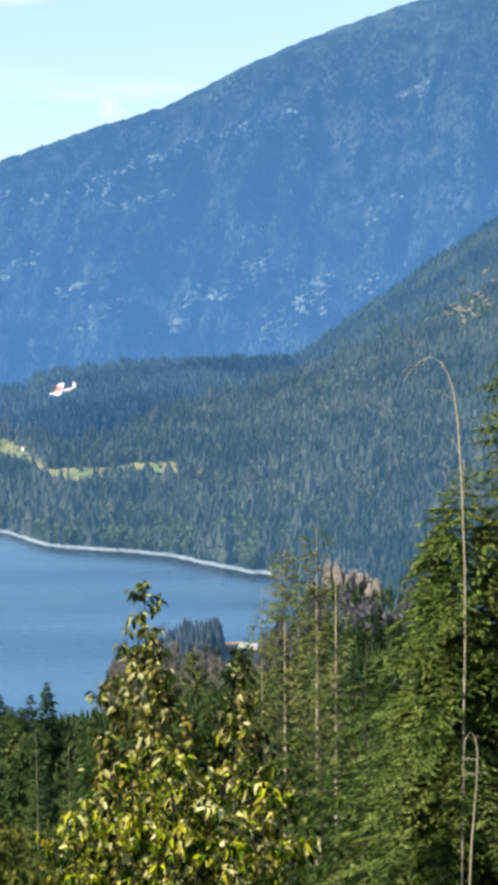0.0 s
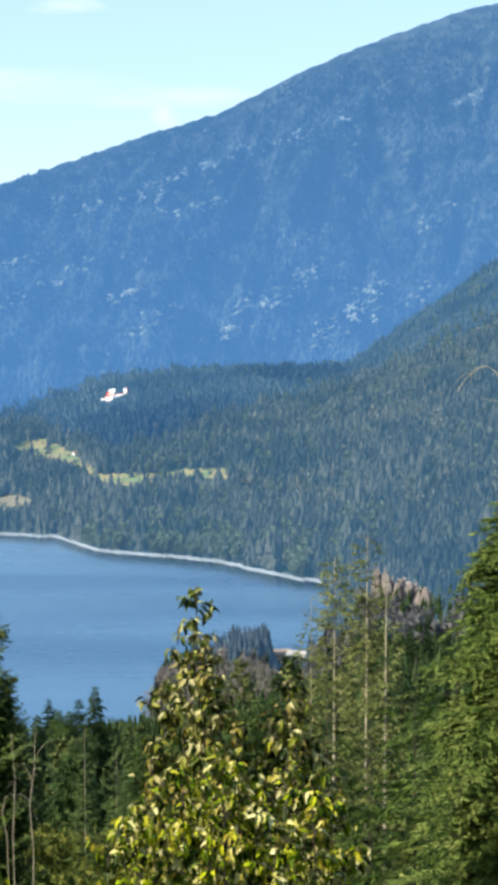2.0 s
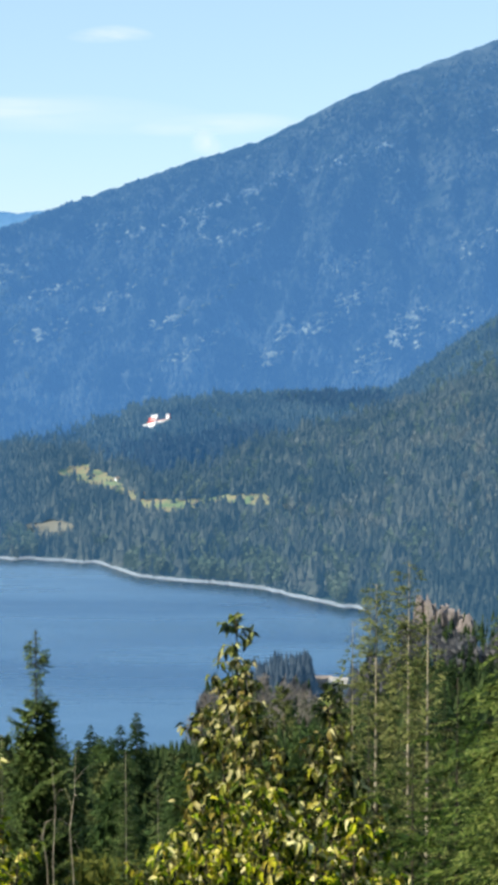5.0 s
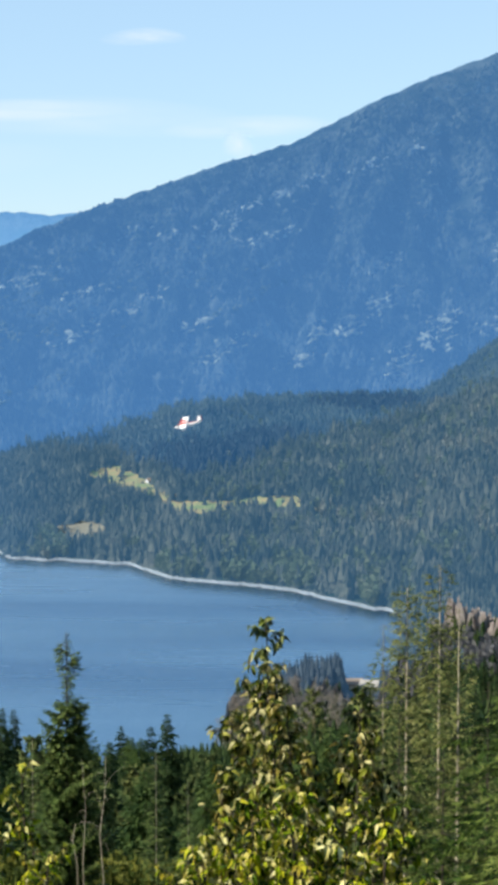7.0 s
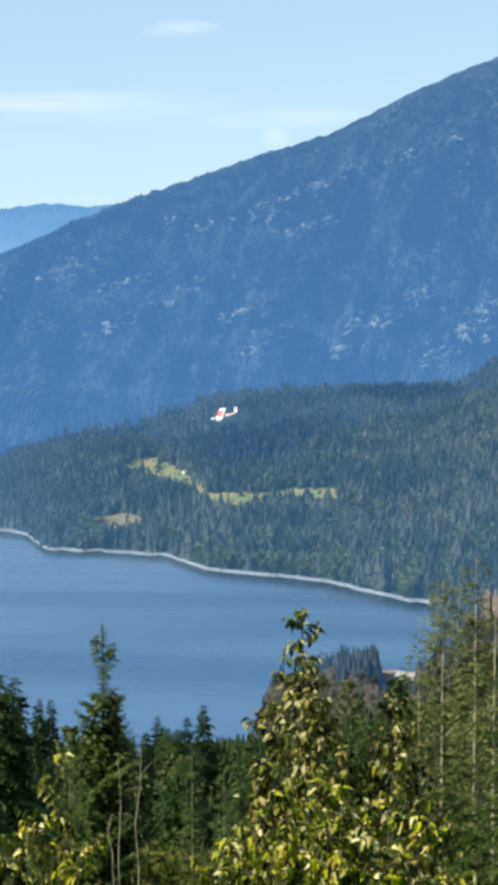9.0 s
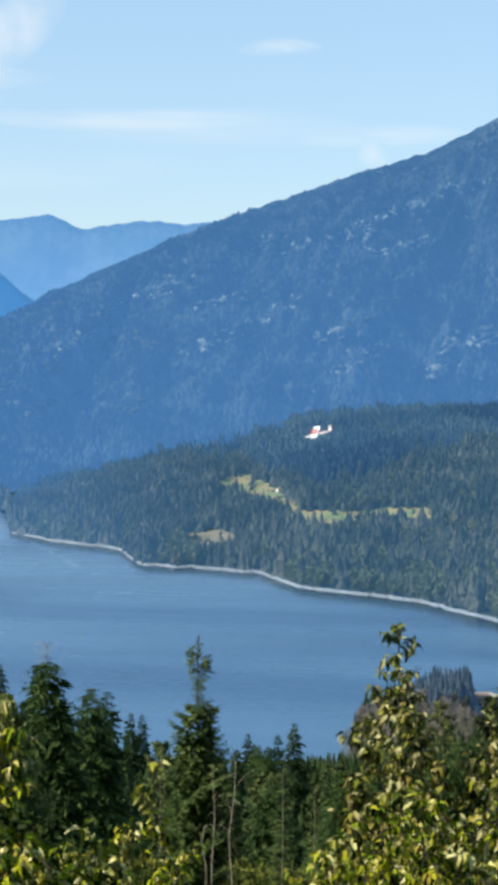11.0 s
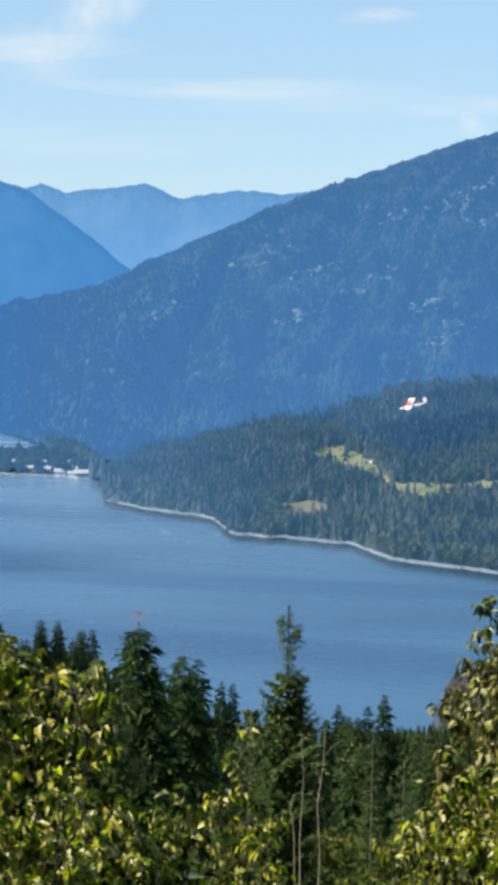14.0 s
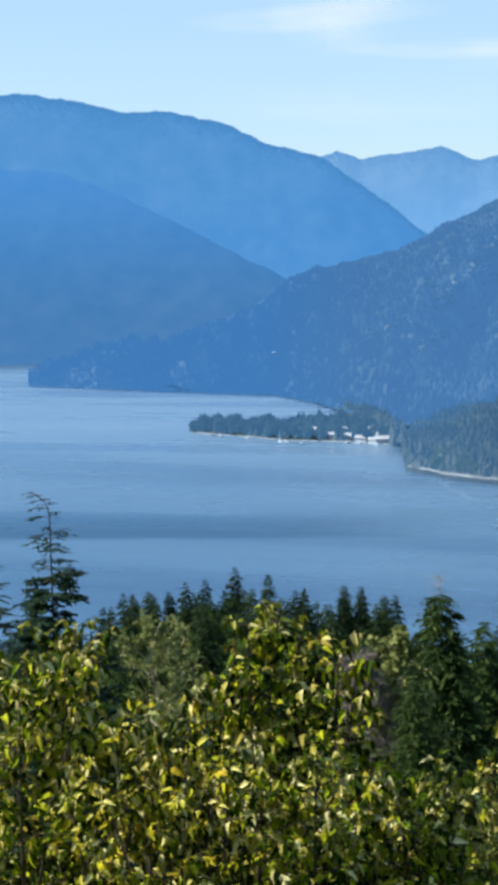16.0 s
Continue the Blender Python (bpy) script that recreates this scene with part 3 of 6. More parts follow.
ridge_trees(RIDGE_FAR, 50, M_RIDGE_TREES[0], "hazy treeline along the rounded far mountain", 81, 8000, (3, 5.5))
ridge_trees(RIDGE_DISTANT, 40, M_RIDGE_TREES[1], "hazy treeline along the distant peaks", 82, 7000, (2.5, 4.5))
rng = np.random.default_rng(4)
MEADOW_PATH = ([-9.6, -8.7, -7.6, -7.2, -6.2, -5.4, -3.8, -2.6, -1.2], [-5.15, -5.2, -5.6, -5.95, -6.3, -6.3, -6.07, -6.1, -6.5])
MEADOW_HALF = ([-9.7, -9.2, -8.7, -7.7, -7.2, -6.3, -5.4, -4.6, -2.6, -1.1], [0.0, 0.19, 0.31, 0.24, 0.18, 0.21, 0.17, 0.08, 0.17, 0.0])


def elevation(az, r):
    return np.degrees(np.arctan2(ground_height(az, r) - EYE, r))


def in_clearing(az, r):
    el = elevation(az, r)
    mid, half = np.interp(az, *MEADOW_PATH), np.interp(az, *MEADOW_HALF)
    field = ((az + 9.9) / 0.9) ** 2 + ((el + 7.0) / 0.2) ** 2 < 1
    return ((np.abs(el - mid) < half) & (az > -9.7) & (az < -1.1)) | field


# shore hill: a floor of brush under the trees, added to carry the painted haze
fa, fs = np.meshgrid(np.arange(-16.9, 11.6, 0.12), np.linspace(0, 1, 170), indexing="ij")
fr = far_shore(fa) + 2.6 + (np.interp(fa, *HILL_R) + 40 - far_shore(fa)) * fs
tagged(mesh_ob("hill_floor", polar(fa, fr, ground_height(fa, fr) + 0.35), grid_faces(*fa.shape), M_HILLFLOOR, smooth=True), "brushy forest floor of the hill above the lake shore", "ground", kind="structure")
k = 48000
a = rng.uniform(-17.1, 11.5, k)
f, c = far_shore(a), np.interp(a, *HILL_R)
r = f + 8 + (c + 60 - f) * rng.uniform(0, 1, k) ** 0.85
keep = (~in_clearing(a, r) & ~in_clearing(a, r + 18) & ~in_clearing(a, np.where(a < -8.8, r + 38, r)) & ~in_clearing(a, np.where(a < -8.8, r + 65, r))) | (rng.uniform(0, 1, k) < 0.09)
a, r = a[keep], r[keep]
size = rng.uniform(9, 19, len(a)) * (0.6 + 0.75 * vnoise(r / 70, a * 2.4, 8)) * np.where(rng.uniform(0, 1, len(a)) < 0.12, 1.3, 1)
size = size * np.interp((r - far_shore(a)) / (np.interp(a, *HILL_R) - far_shore(a)), [0.0, 0.3, 0.7, 0.95], [1.1, 1.0, 0.85, 0.6])
screen = sum(in_clearing(a, r + q) for q in (8, 16, 24, 32, 40, 50, 60, 72)) > 0
size = np.where(screen & (rng.uniform(0, 1, len(a)) < np.interp(a, [-9.5, -9, -6, -4, -3, -2], [1.0, 0.93, 0.93, 0.6, 0.8, 0.7])), np.minimum(size, 5.5), size)
size = np.where(((a - 7.5) / 0.9) ** 2 + ((elevation(a, r) + 1.0) / 0.5) ** 2 < 1, np.minimum(size, 5), size)
wide = size * rng.uniform(0.18, 0.34, len(a))
kinds = [conifer_template(4, 6, rng) for _ in range(5)]
pick = rng.integers(0, 5, len(a))
# trees on the rear hump take the colour with shade and haze painted in
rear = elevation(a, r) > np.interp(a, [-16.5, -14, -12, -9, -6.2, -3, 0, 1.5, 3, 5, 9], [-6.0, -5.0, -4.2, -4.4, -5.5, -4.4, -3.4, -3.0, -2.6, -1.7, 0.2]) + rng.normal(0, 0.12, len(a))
at = polar(a, r, ground_height(a, r) - 0.5)
# ellipses in which the slope's shade is painted by darker trees
elv, jit = elevation(a, r), rng.normal(1, 0.4, len(a))
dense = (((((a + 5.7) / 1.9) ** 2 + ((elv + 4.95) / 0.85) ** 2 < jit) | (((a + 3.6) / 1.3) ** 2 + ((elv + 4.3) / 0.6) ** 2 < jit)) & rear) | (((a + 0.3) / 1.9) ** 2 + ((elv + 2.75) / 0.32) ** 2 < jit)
for sel, mat_, nm_, lb_ in ((~rear, M_HILLTREE, "hill_forest", "dense mixed conifer forest covering the hill above the lake shore"), (rear & ~dense, M_SHADEDHILL, "spruce_forest", "conifer forest on the hump behind the meadow, shade and haze painted into its colour"), (dense, M_SHADEDHOLLOW, "dense_spruce_stand", "conifers in the hollow behind the meadow, shade painted into their dark colour")):
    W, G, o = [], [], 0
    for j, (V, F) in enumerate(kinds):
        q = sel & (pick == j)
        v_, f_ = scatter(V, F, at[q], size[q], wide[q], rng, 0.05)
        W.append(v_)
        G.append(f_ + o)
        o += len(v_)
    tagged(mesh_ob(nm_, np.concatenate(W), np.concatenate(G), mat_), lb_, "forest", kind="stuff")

# lighter broad-leaved trees and larches, thick along the shore and thin up the right-hand slope
def leafy_template(rng):
    """A rounded ragged crown of leaf clumps on a short stem, height 1 and radius 1."""
    V, F = [], []
    for i in range(16):
        u_ = rng.normal(0, 1, 3)
        u_ /= np.linalg.norm(u_)
        c_ = np.array([u_[0] * 0.6, u_[1] * 0.6, 0.58 + u_[2] * 0.32])
        for j in range(3):
            w_ = rng.normal(0, 1, (3, 3)) * np.array([0.34, 0.34, 0.13])
            V += [c_ + w_[0], c_ + w_[1], c_ + w_[2]]
            F.append((len(V) - 3, len(V) - 2, len(V) - 1))
    o = len(V)
    V += [(-0.08, 0, 0), (0.08, 0, 0), (0, 0, 0.6)]
    F.append((o, o + 1, o + 2))
    return np.array(V), np.array(F)


k = 5200
near_shore = np.arange(k) < 2400
a = np.where(near_shore, rng.uniform(-16.3, 1.5, k), rng.uniform(-9, 9.5, k))
f, c = far_shore(a), np.interp(a, *HILL_R)
r = np.where(near_shore, f + 6 + np.abs(rng.normal(0, 70, k)), f + (c - f) * rng.uniform(0.05, 0.85, k))
el = elevation(a, r)
keep = (near_shore & (vnoise(a * 1.3, r / 90, 77) > 0.42)) | (~near_shore & (el < np.interp(a, [-9, -6.2, -3, 0, 1.5, 3], [-5.4, -5.7, -4.6, -3.3, -2.6, 0])) & (vnoise(a * 1.6, r / 110, 78) > 0.45))
keep &= ~in_clearing(a, r) & ~in_clearing(a, r + 25) & ~in_clearing(a, r + 55)
a, r = a[keep], r[keep]
size = rng.uniform(8, 15, len(a))
V, F = leafy_template(rng)
V, F = scatter(V, F, polar(a, r, ground_height(a, r) + 0.5), size, size * rng.uniform(0.22, 0.34, len(a)), rng)
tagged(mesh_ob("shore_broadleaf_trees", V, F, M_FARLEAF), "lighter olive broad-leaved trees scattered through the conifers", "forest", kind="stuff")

# grey half-bare trees on the near point
k = 260
a, r = rng.uniform(-4.8, 2.2, k), rng.uniform(650, 850, k)
z = ground_height(a, r)
size = np.minimum(16, EYE + r * np.tan(np.radians(np.interp(a, [-4.8, -3.5, -2.5, -1.1, -0.95, 0.25, 0.4, 2.2], [-12.5, -11.8, -11.5, -11.5, -12.7, -12.7, -11.3, -10.8]) - np.abs(rng.normal(0, 0.35, k)))) - z)
keep = (size > 5) & (z > 0.5)
V, F = leafy_template(rng)
V, F = scatter(V, F, polar(a, r, z - 0.5)[keep], size[keep], size[keep] * rng.uniform(0.16, 0.26, keep.sum()), rng)
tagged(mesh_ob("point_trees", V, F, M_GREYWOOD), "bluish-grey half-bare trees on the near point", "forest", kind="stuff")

k = 110
a, r = np.where(rng.uniform(0, 1, k) < 0.9, rng.uniform(-2.95, -0.95, k), rng.normal(0.45, 0.1, k)), rng.uniform(780, 850, k)
z = ground_height(a, r)
size = np.minimum(27, EYE + r * np.tan(np.radians(np.interp(a, [-2.95, -2.3, -1.0, 0.4], [-11.5, -11.0, -10.95, -11.35]) - np.abs(rng.normal(0, 0.5, k)))) - z)
keep = (size > 5) & (z > 0.3)
V, F = conifer_template(7, 8, rng)
V, F = scatter(V, F, polar(a, r, z - 0.5)[keep], size[keep], size[keep] * rng.uniform(0.18, 0.30, keep.sum()), rng)
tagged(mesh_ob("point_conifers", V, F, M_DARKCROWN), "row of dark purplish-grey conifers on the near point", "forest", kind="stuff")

# pale half-bare crowns in small groups on the right-hand slope
k = 620
spot = rng.integers(0, 62, k)
more = np.random.default_rng(91)
more_a = more.uniform(-2.0, 8.6, 50)
more_e = -7.6 + (np.interp(more_a, [-2, 2, 8.6], [-4.2, -3.4, -0.8]) + 7.6) * more.uniform(0, 1, 50)
a = np.concatenate([[2.2, 3.3, 4.5, 5.3, 6.0, 4.0, 6.4, 1.0, 7.3, 5.2, -9.8, -11.0], more_a])[spot] + rng.normal(0, 0.28, k)
e_ = np.concatenate([[-5.6, -5.0, -4.6, -6.2, -3.4, -7.2, -7.0, -6.2, -4.8, -5.1, -7.5, -7.9], more_e])[spot] + rng.normal(0, 0.1, k)
rs = np.linspace(1060, 2600, 400)
r = np.array([np.interp(y_, np.maximum.accumulate(elevation(np.full(400, x_), rs)), rs) for x_, y_ in zip(a, e_)])
size = rng.uniform(7, 14, k)
V, F = leafy_template(rng)
V, F = scatter(V, F, polar(a, r, ground_height(a, r) + 1), size, size * rng.uniform(0.2, 0.32, k), rng)
tagged(mesh_ob("pale_trees", V, F, M_PALETREE), "pale half-bare trees in groups on the wooded slope", "forest", kind="stuff")

# low ground at the lake's right end: conifers and grey half-bare trees, none on the rock bluff
k = 2300
a, r = rng.uniform(0.9, 9.5, k), rng.uniform(830, 1150, k)
z = ground_height(a, r)
keep = (z > 0.5) & ~((a > 2.4) & (a < 4.7) & (r > 925) & (r < 1000))
a, r, z = a[keep], r[keep], z[keep]
size = rng.uniform(8, 17, len(a))
front = (a > 2.2) & (a < 4.9) & (r <= 930)
size = np.where(front, np.minimum(size, EYE + r * np.tan(np.radians(-9.72 - 0.42 * (a - 2.6) - rng.uniform(0, 0.7, len(a)))) - z), size)
grey = (vnoise(a * 2.1, r / 60, 41) > 0.45) & (a < 6) & (r < 930)
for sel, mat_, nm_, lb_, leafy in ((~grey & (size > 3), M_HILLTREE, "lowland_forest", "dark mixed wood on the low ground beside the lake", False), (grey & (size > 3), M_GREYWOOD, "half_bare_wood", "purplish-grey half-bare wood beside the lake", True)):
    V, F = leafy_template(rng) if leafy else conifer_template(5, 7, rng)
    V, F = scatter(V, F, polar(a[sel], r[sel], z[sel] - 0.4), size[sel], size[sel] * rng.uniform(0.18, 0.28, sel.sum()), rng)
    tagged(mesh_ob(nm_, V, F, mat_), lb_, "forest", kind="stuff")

# main mountain
k = 40000
a, s = np.where(rng.uniform(0, 1, k) < 0.12, rng.uniform(-29, -19, k), rng.uniform(-29, 10, k)), rng.uniform(0.0, 0.985, k)
bare = fbm(a * 1.3, s * 7, 4, 31)
keep = (bare < 0.5) | (a < -17)
a, s = a[keep], s[keep]
more = np.random.default_rng(92)
a, s = np.concatenate([a, more.uniform(-27, -20.5, 3500)]), np.concatenate([s, more.uniform(0, 0.55, 3500)])
Z, Rm = mountain_surface(a, s, MAIN["crest_el"], MAIN["crest_r"], MAIN["foot_r"], MAIN["foot_z"], MAIN["seed"], MAIN["gully"])
size = rng.uniform(8, 16, len(a)) * np.interp(s, [0.85, 0.98], [1, 0.5]) * np.interp(a, [-29, -24, -21, -17], [0.42, 0.5, 0.6, 1])
V, F = conifer_template(2, 5, rng, 0.0)
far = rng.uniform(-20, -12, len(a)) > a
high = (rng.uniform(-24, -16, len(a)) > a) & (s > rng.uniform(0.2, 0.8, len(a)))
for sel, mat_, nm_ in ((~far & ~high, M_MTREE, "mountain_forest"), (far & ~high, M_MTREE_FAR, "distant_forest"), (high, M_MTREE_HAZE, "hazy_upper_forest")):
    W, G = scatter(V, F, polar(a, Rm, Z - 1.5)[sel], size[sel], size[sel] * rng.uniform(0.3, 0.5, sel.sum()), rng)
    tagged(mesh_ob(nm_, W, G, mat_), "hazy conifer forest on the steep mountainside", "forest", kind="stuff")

# spit and low ground
k = 1500
a = rng.uniform(-23.9, -16.8, k)
front = np.interp(a, [-23.9, -20.8, -18.7, -16.7], [1965, 1858, 1830, 1784])
deep = np.interp(a, [-24.0, -23.6, -22, -19.5, -17], [0, 50, 110, 230, 350])
r = front + 4 + deep * rng.uniform(0, 0.9, k)
size = rng.uniform(6, 17, k)
size *= 0.6 + 0.8 * vnoise(a * 4, r / 60, 61)
tall = rng.uniform(0, 1, k) < 0.5
for sel, (V, F), nm_, lb_ in ((tall, conifer_template(4, 7, rng), "spit_conifers", "dark conifers crowding the low spit by the town"), (~tall, leafy_template(rng), "spit_broadleaf_trees", "rounded broad-leaved trees crowding the low spit")):
    W, G = scatter(V, F, polar(a, r, ground_height(a, r) - 0.3)[sel], size[sel], size[sel] * rng.uniform(0.18, 0.34, sel.sum()), rng)
    tagged(mesh_ob(nm_, W, G, M_SPITTREE), lb_, "forest", kind="stuff")

# wooded low ground behind the town
k = 2200
a = rng.uniform(-22.4, -16.9, k)
lo_r, hi_r = far_shore(a), np.interp(a, *MAIN["foot_r"])
r = np.where(rng.uniform(0, 1, k) < 0.4, lo_r + 6 + rng.uniform(0, 40, k), lo_r + (hi_r + 60 - lo_r) * rng.uniform(0, 1, k))
z = ground_height(a, r)
size = rng.uniform(6, 15, k) * np.interp(a, [-21.5, -19.6, -18.4, -17.4], [0.45, 1, 1.05, 1.5])
for sel, (V, F), nm_, lb_ in ((size > 10, conifer_template(4, 7, rng), "town_conifers", "dark conifers behind the lakeside town"), (size <= 10, leafy_template(rng), "town_broadleaf_trees", "rounded broad-leaved trees between the town's houses")):
    sel = sel & (z > 0)
    W, G = scatter(V, F, polar(a, r, z - 0.3)[sel], size[sel], size[sel] * rng.uniform(0.18, 0.34, sel.sum()), rng)
    tagged(mesh_ob(nm_, W, G, M_SPITTREE), lb_, "forest", kind="stuff")

# meadow: a sheet just over the slope
def patch(name, az0, az1, mid, half, material, label, lift=0.5):
    aa = np.linspace(az0, az1, 90)
    rows = np.linspace(-1, 1, 14)
    rs = np.linspace(1150, 2400, 700)
    P = []
    for q in aa:
        el = elevation(np.full_like(rs, q), rs)
        el = np.maximum.accumulate(el)
        for w in rows:
            rag = 0.8 + 0.6 * float(vnoise(np.array(q * 3.1), np.array(5.0 * np.sign(w)), 3)) + 0.25 * float(vnoise(np.array(q * 11.0), np.array(5.0 * np.sign(w)), 4))
            rq = np.interp(mid(q) + w * half(q) * rag, el, rs)
            P.append(polar(np.array(q), rq, ground_height(np.array(q), rq) + lift))
    return tagged(mesh_ob(name, np.array(P), grid_faces(90, 14), material, smooth=True), label, "meadow", kind="structure")


patch("meadow", -9.65, -1.15, lambda q: np.interp(q, *MEADOW_PATH), lambda q: np.interp(q, *MEADOW_HALF), M_MEADOW, "sunlit yellow-green hay meadow with dry brown patches")
patch("clearing", -10.75, -9.05, lambda q: -7.0, lambda q: 0.2 * math.sqrt(max(0, 1 - ((q + 9.9) / 0.86) ** 2)), surface("bare_clearing", [(0.3, (0.11, 0.12, 0.105)), (0.7, (0.24, 0.235, 0.20))], (30, 5), bump=0.4, bump_scale=4), "small bare grey-brown clearing near the shore")

# stony beach
aa = np.concatenate([np.linspace(-16.6, 1.6, 240)])
cross = np.linspace(0, 1, 5)
Am, C = np.meshgrid(aa, cross, indexing="ij")
f = far_shore(Am)
spit_a, spit_c = np.meshgrid(np.linspace(-23.9, -16.8, 120), cross, indexing="ij")
spit_f = np.interp(spit_a, [-23.9, -20.8, -18.7, -16.7], [1965, 1858, 1830, 1784])
tagged(mesh_ob("beach", polar(spit_a, spit_f - 2 + spit_c * 3.5, -0.4 + 1.5 * spit_c + fbm(spit_a * 20, spit_c * 3, 2, 16) * 0.3), grid_faces(120, 5), M_STONE), "narrow stony beach round the wooded spit", "beach", kind="structure")
tagged(mesh_ob("beach", polar(Am, f - 4 + C * 7, -0.2 + 1.6 * C + fbm(Am * 20, C * 3, 2, 6) * 0.3), grid_faces(240, 5), M_STONE), "pale stony beach strip along the far shore", "beach", kind="structure")


# ---- woods below the camera ----
def fir(name, h, rad, whorls, each, seed, material, trunk_mat=M_BARK, ragged=0.55, droop=0.35, clear=0.1, dead_top=0.0, fronds=9, blunt=0.52, wide=0.25):
    """One conifer: a tapered trunk and a crown of drooping ragged boughs."""
    g = np.random.default_rng(seed)
    root = thing(name, (0, 0, 0), "", "tree")
    bm = bmesh.new()
    tube(bm, [(0, 0, -1), (0.02 * h * 0.1, 0, h * 0.5), (0, 0.01 * h * 0.2, h)], [h * 0.012, h * 0.006, h * 0.0006], 6)
    part("trunk", bm, trunk_mat, root)
    V, F = [], []
    up = np.array([0, 0, 1.0])
    for w in range(whorls):
        t = clear + (1 - clear) * (w + g.uniform(0, 1)) / whorls
        L0 = rad * (1 - t) ** blunt * (0.75 + 0.25 * min(1, (t - clear) / 0.15 + 0.4)) + 0.02 * rad
        for b in range(each):
            z0 = min(0.985, t + g.normal(0, 2.4 / whorls) * (1 - t) ** 0.5) * h
            if g.uniform() < 0.16 or z0 > h * (0.99 - dead_top):
                continue
            a = 2 * math.pi * (b + g.uniform(0, 1)) / each + w * 1.3
            L = L0 * g.uniform(1 - ragged, 1 + ragged * 0.6)
            d = np.array([math.cos(a), math.sin(a), 0])
            e = np.array([-math.sin(a), math.cos(a), 0])
            rise, fall = 0.12 - droop * 0.3 + g.uniform(-.05, .05), droop * g.uniform(0.6, 1.3)
            line = lambda q: d * L * q + up * (z0 + L * (rise * 4 * q * (1 - q) - fall * q * q))
            for m in range(fronds):
                q = 0.12 + 0.88 * (m + g.uniform(0, 1)) / fronds
                side = 1 if m % 2 else -1
                k_ = L * (0.5 - 0.36 * q) * g.uniform(0.6, 1.3)
                p_ = line(q)
                tip = p_ + e * side * k_ + d * k_ * g.uniform(0.3, 1.0) - up * k_ * g.uniform(0.15, 0.8)
                wd = (d * 0.5 + up * g.normal(0, 0.35)) * k_ * wide * g.uniform(0.6, 1.4)
                o = len(V)
                V += [p_ - wd * 0.6, (p_ + tip) / 2 + wd, tip, (p_ + tip) / 2 - wd]
                F += [(o, o + 1, o + 2), (o, o + 2, o + 3)]
            o = len(V)
            V += [line(0.1) + e * L * 0.03, line(0.1) - e * L * 0.03, line(1.06)]
            F += [(o, o + 1, o + 2)]
    if dead_top:
        bt = bmesh.new()
        for i in range(34):
            t = 1 - dead_top * g.uniform(0.0, 1.3)
            a = g.uniform(0, 2 * math.pi)
            p0 = np.array([0, 0, t * h])
            p1 = p0 + np.array([math.cos(a), math.sin(a), g.uniform(-0.1, 0.5)]) * rad * g.uniform(0.1, 0.3)
            tube(bt, [p0, (p0 + p1) / 2 + up * 0.004, p1], [0.0006, 0.0005, 0.0003], 3)
        part("dead_branchwork", bt, M_BARE, root)["kind"] = "stuff"
    mesh_ob("crown", V, F, material, root)
    return root


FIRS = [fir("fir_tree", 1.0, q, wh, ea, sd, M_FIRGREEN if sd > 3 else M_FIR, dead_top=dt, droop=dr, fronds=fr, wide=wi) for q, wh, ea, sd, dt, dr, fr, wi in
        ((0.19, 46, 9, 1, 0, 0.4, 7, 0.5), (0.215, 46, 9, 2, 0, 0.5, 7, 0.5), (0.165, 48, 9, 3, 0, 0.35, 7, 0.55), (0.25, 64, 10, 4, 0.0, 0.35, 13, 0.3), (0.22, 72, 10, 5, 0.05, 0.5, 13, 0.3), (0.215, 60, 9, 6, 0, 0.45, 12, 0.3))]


def put_tree(src, az, r, top_el=None, h=None, label="", group="firs below the hillside"):
    z = float(ground_height(np.array(az), np.array(float(r)))) - 0.4
    if h is None:
        h = EYE + r * math.tan(radians(top_el)) - z
    x, y, _ = polar(np.array(az), r, 0)
    t = copy_thing(src, Matrix.LocRotScale((x, y, z), Euler((0, 0, (az * 37.0) % 6.28)), None))
    t.scale = (h, h, h)
    return tagged(t, label, "tree", group)


# bearing, top's elevation, distance, kind
NAMED_FIRS = [(-26.04, -10.95, 520, 0), (-25.36, -10.97, 560, 2), (-24.2, -10.63, 520, 1), (-23.52, -10.55, 545, 1), (-22.5, -10.15, 536, 1),
              (-21.38, -10.4, 560, 0), (-20.13, -10.89, 560, 2), (-18.78, -10.81, 519, 0), (-18.2, -10.85, 519, 1), (-17.45, -11.2, 500, 2),
              (-15.45, -10.6, 125, 4), (-13.96, -11.96, 135, 3), (-13.38, -12.07, 150, 2), (-12.6, -12.83, 384, 2), (-8.57, -13.52, 400, 2),
              (-7.0, -13.14, 380, 1), (-7.55, -13.55, 400, 0), (-12.2, -12.9, 390, 2), (-10.0, -13.4, 400, 0)]
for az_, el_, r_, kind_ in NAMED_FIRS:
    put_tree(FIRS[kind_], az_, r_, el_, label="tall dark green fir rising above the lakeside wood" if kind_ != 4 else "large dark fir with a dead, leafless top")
rng = np.random.default_rng(12)
for i in range(34):
    put_tree(FIRS[(0, 1, 2, 1)[i % 4]], -27.0 + i * 0.3 + rng.uniform(-0.1, 0.1), rng.uniform(480, 570), -11.15 + rng.uniform(-0.35, 0.3), label="tall dark green fir rising above the lakeside wood")
SKYLINE = ([-32, -26, -24, -22, -20, -17, -15.5, -14, -12, -10, -7, -5, -3, 0, 3, 9], [-11.6, -11.4, -11.2, -11.0, -11.3, -11.8, -12.2, -12.7, -13.5, -13.8, -13.8, -13.4, -12.9, -12.7, -11.5, -10.5])
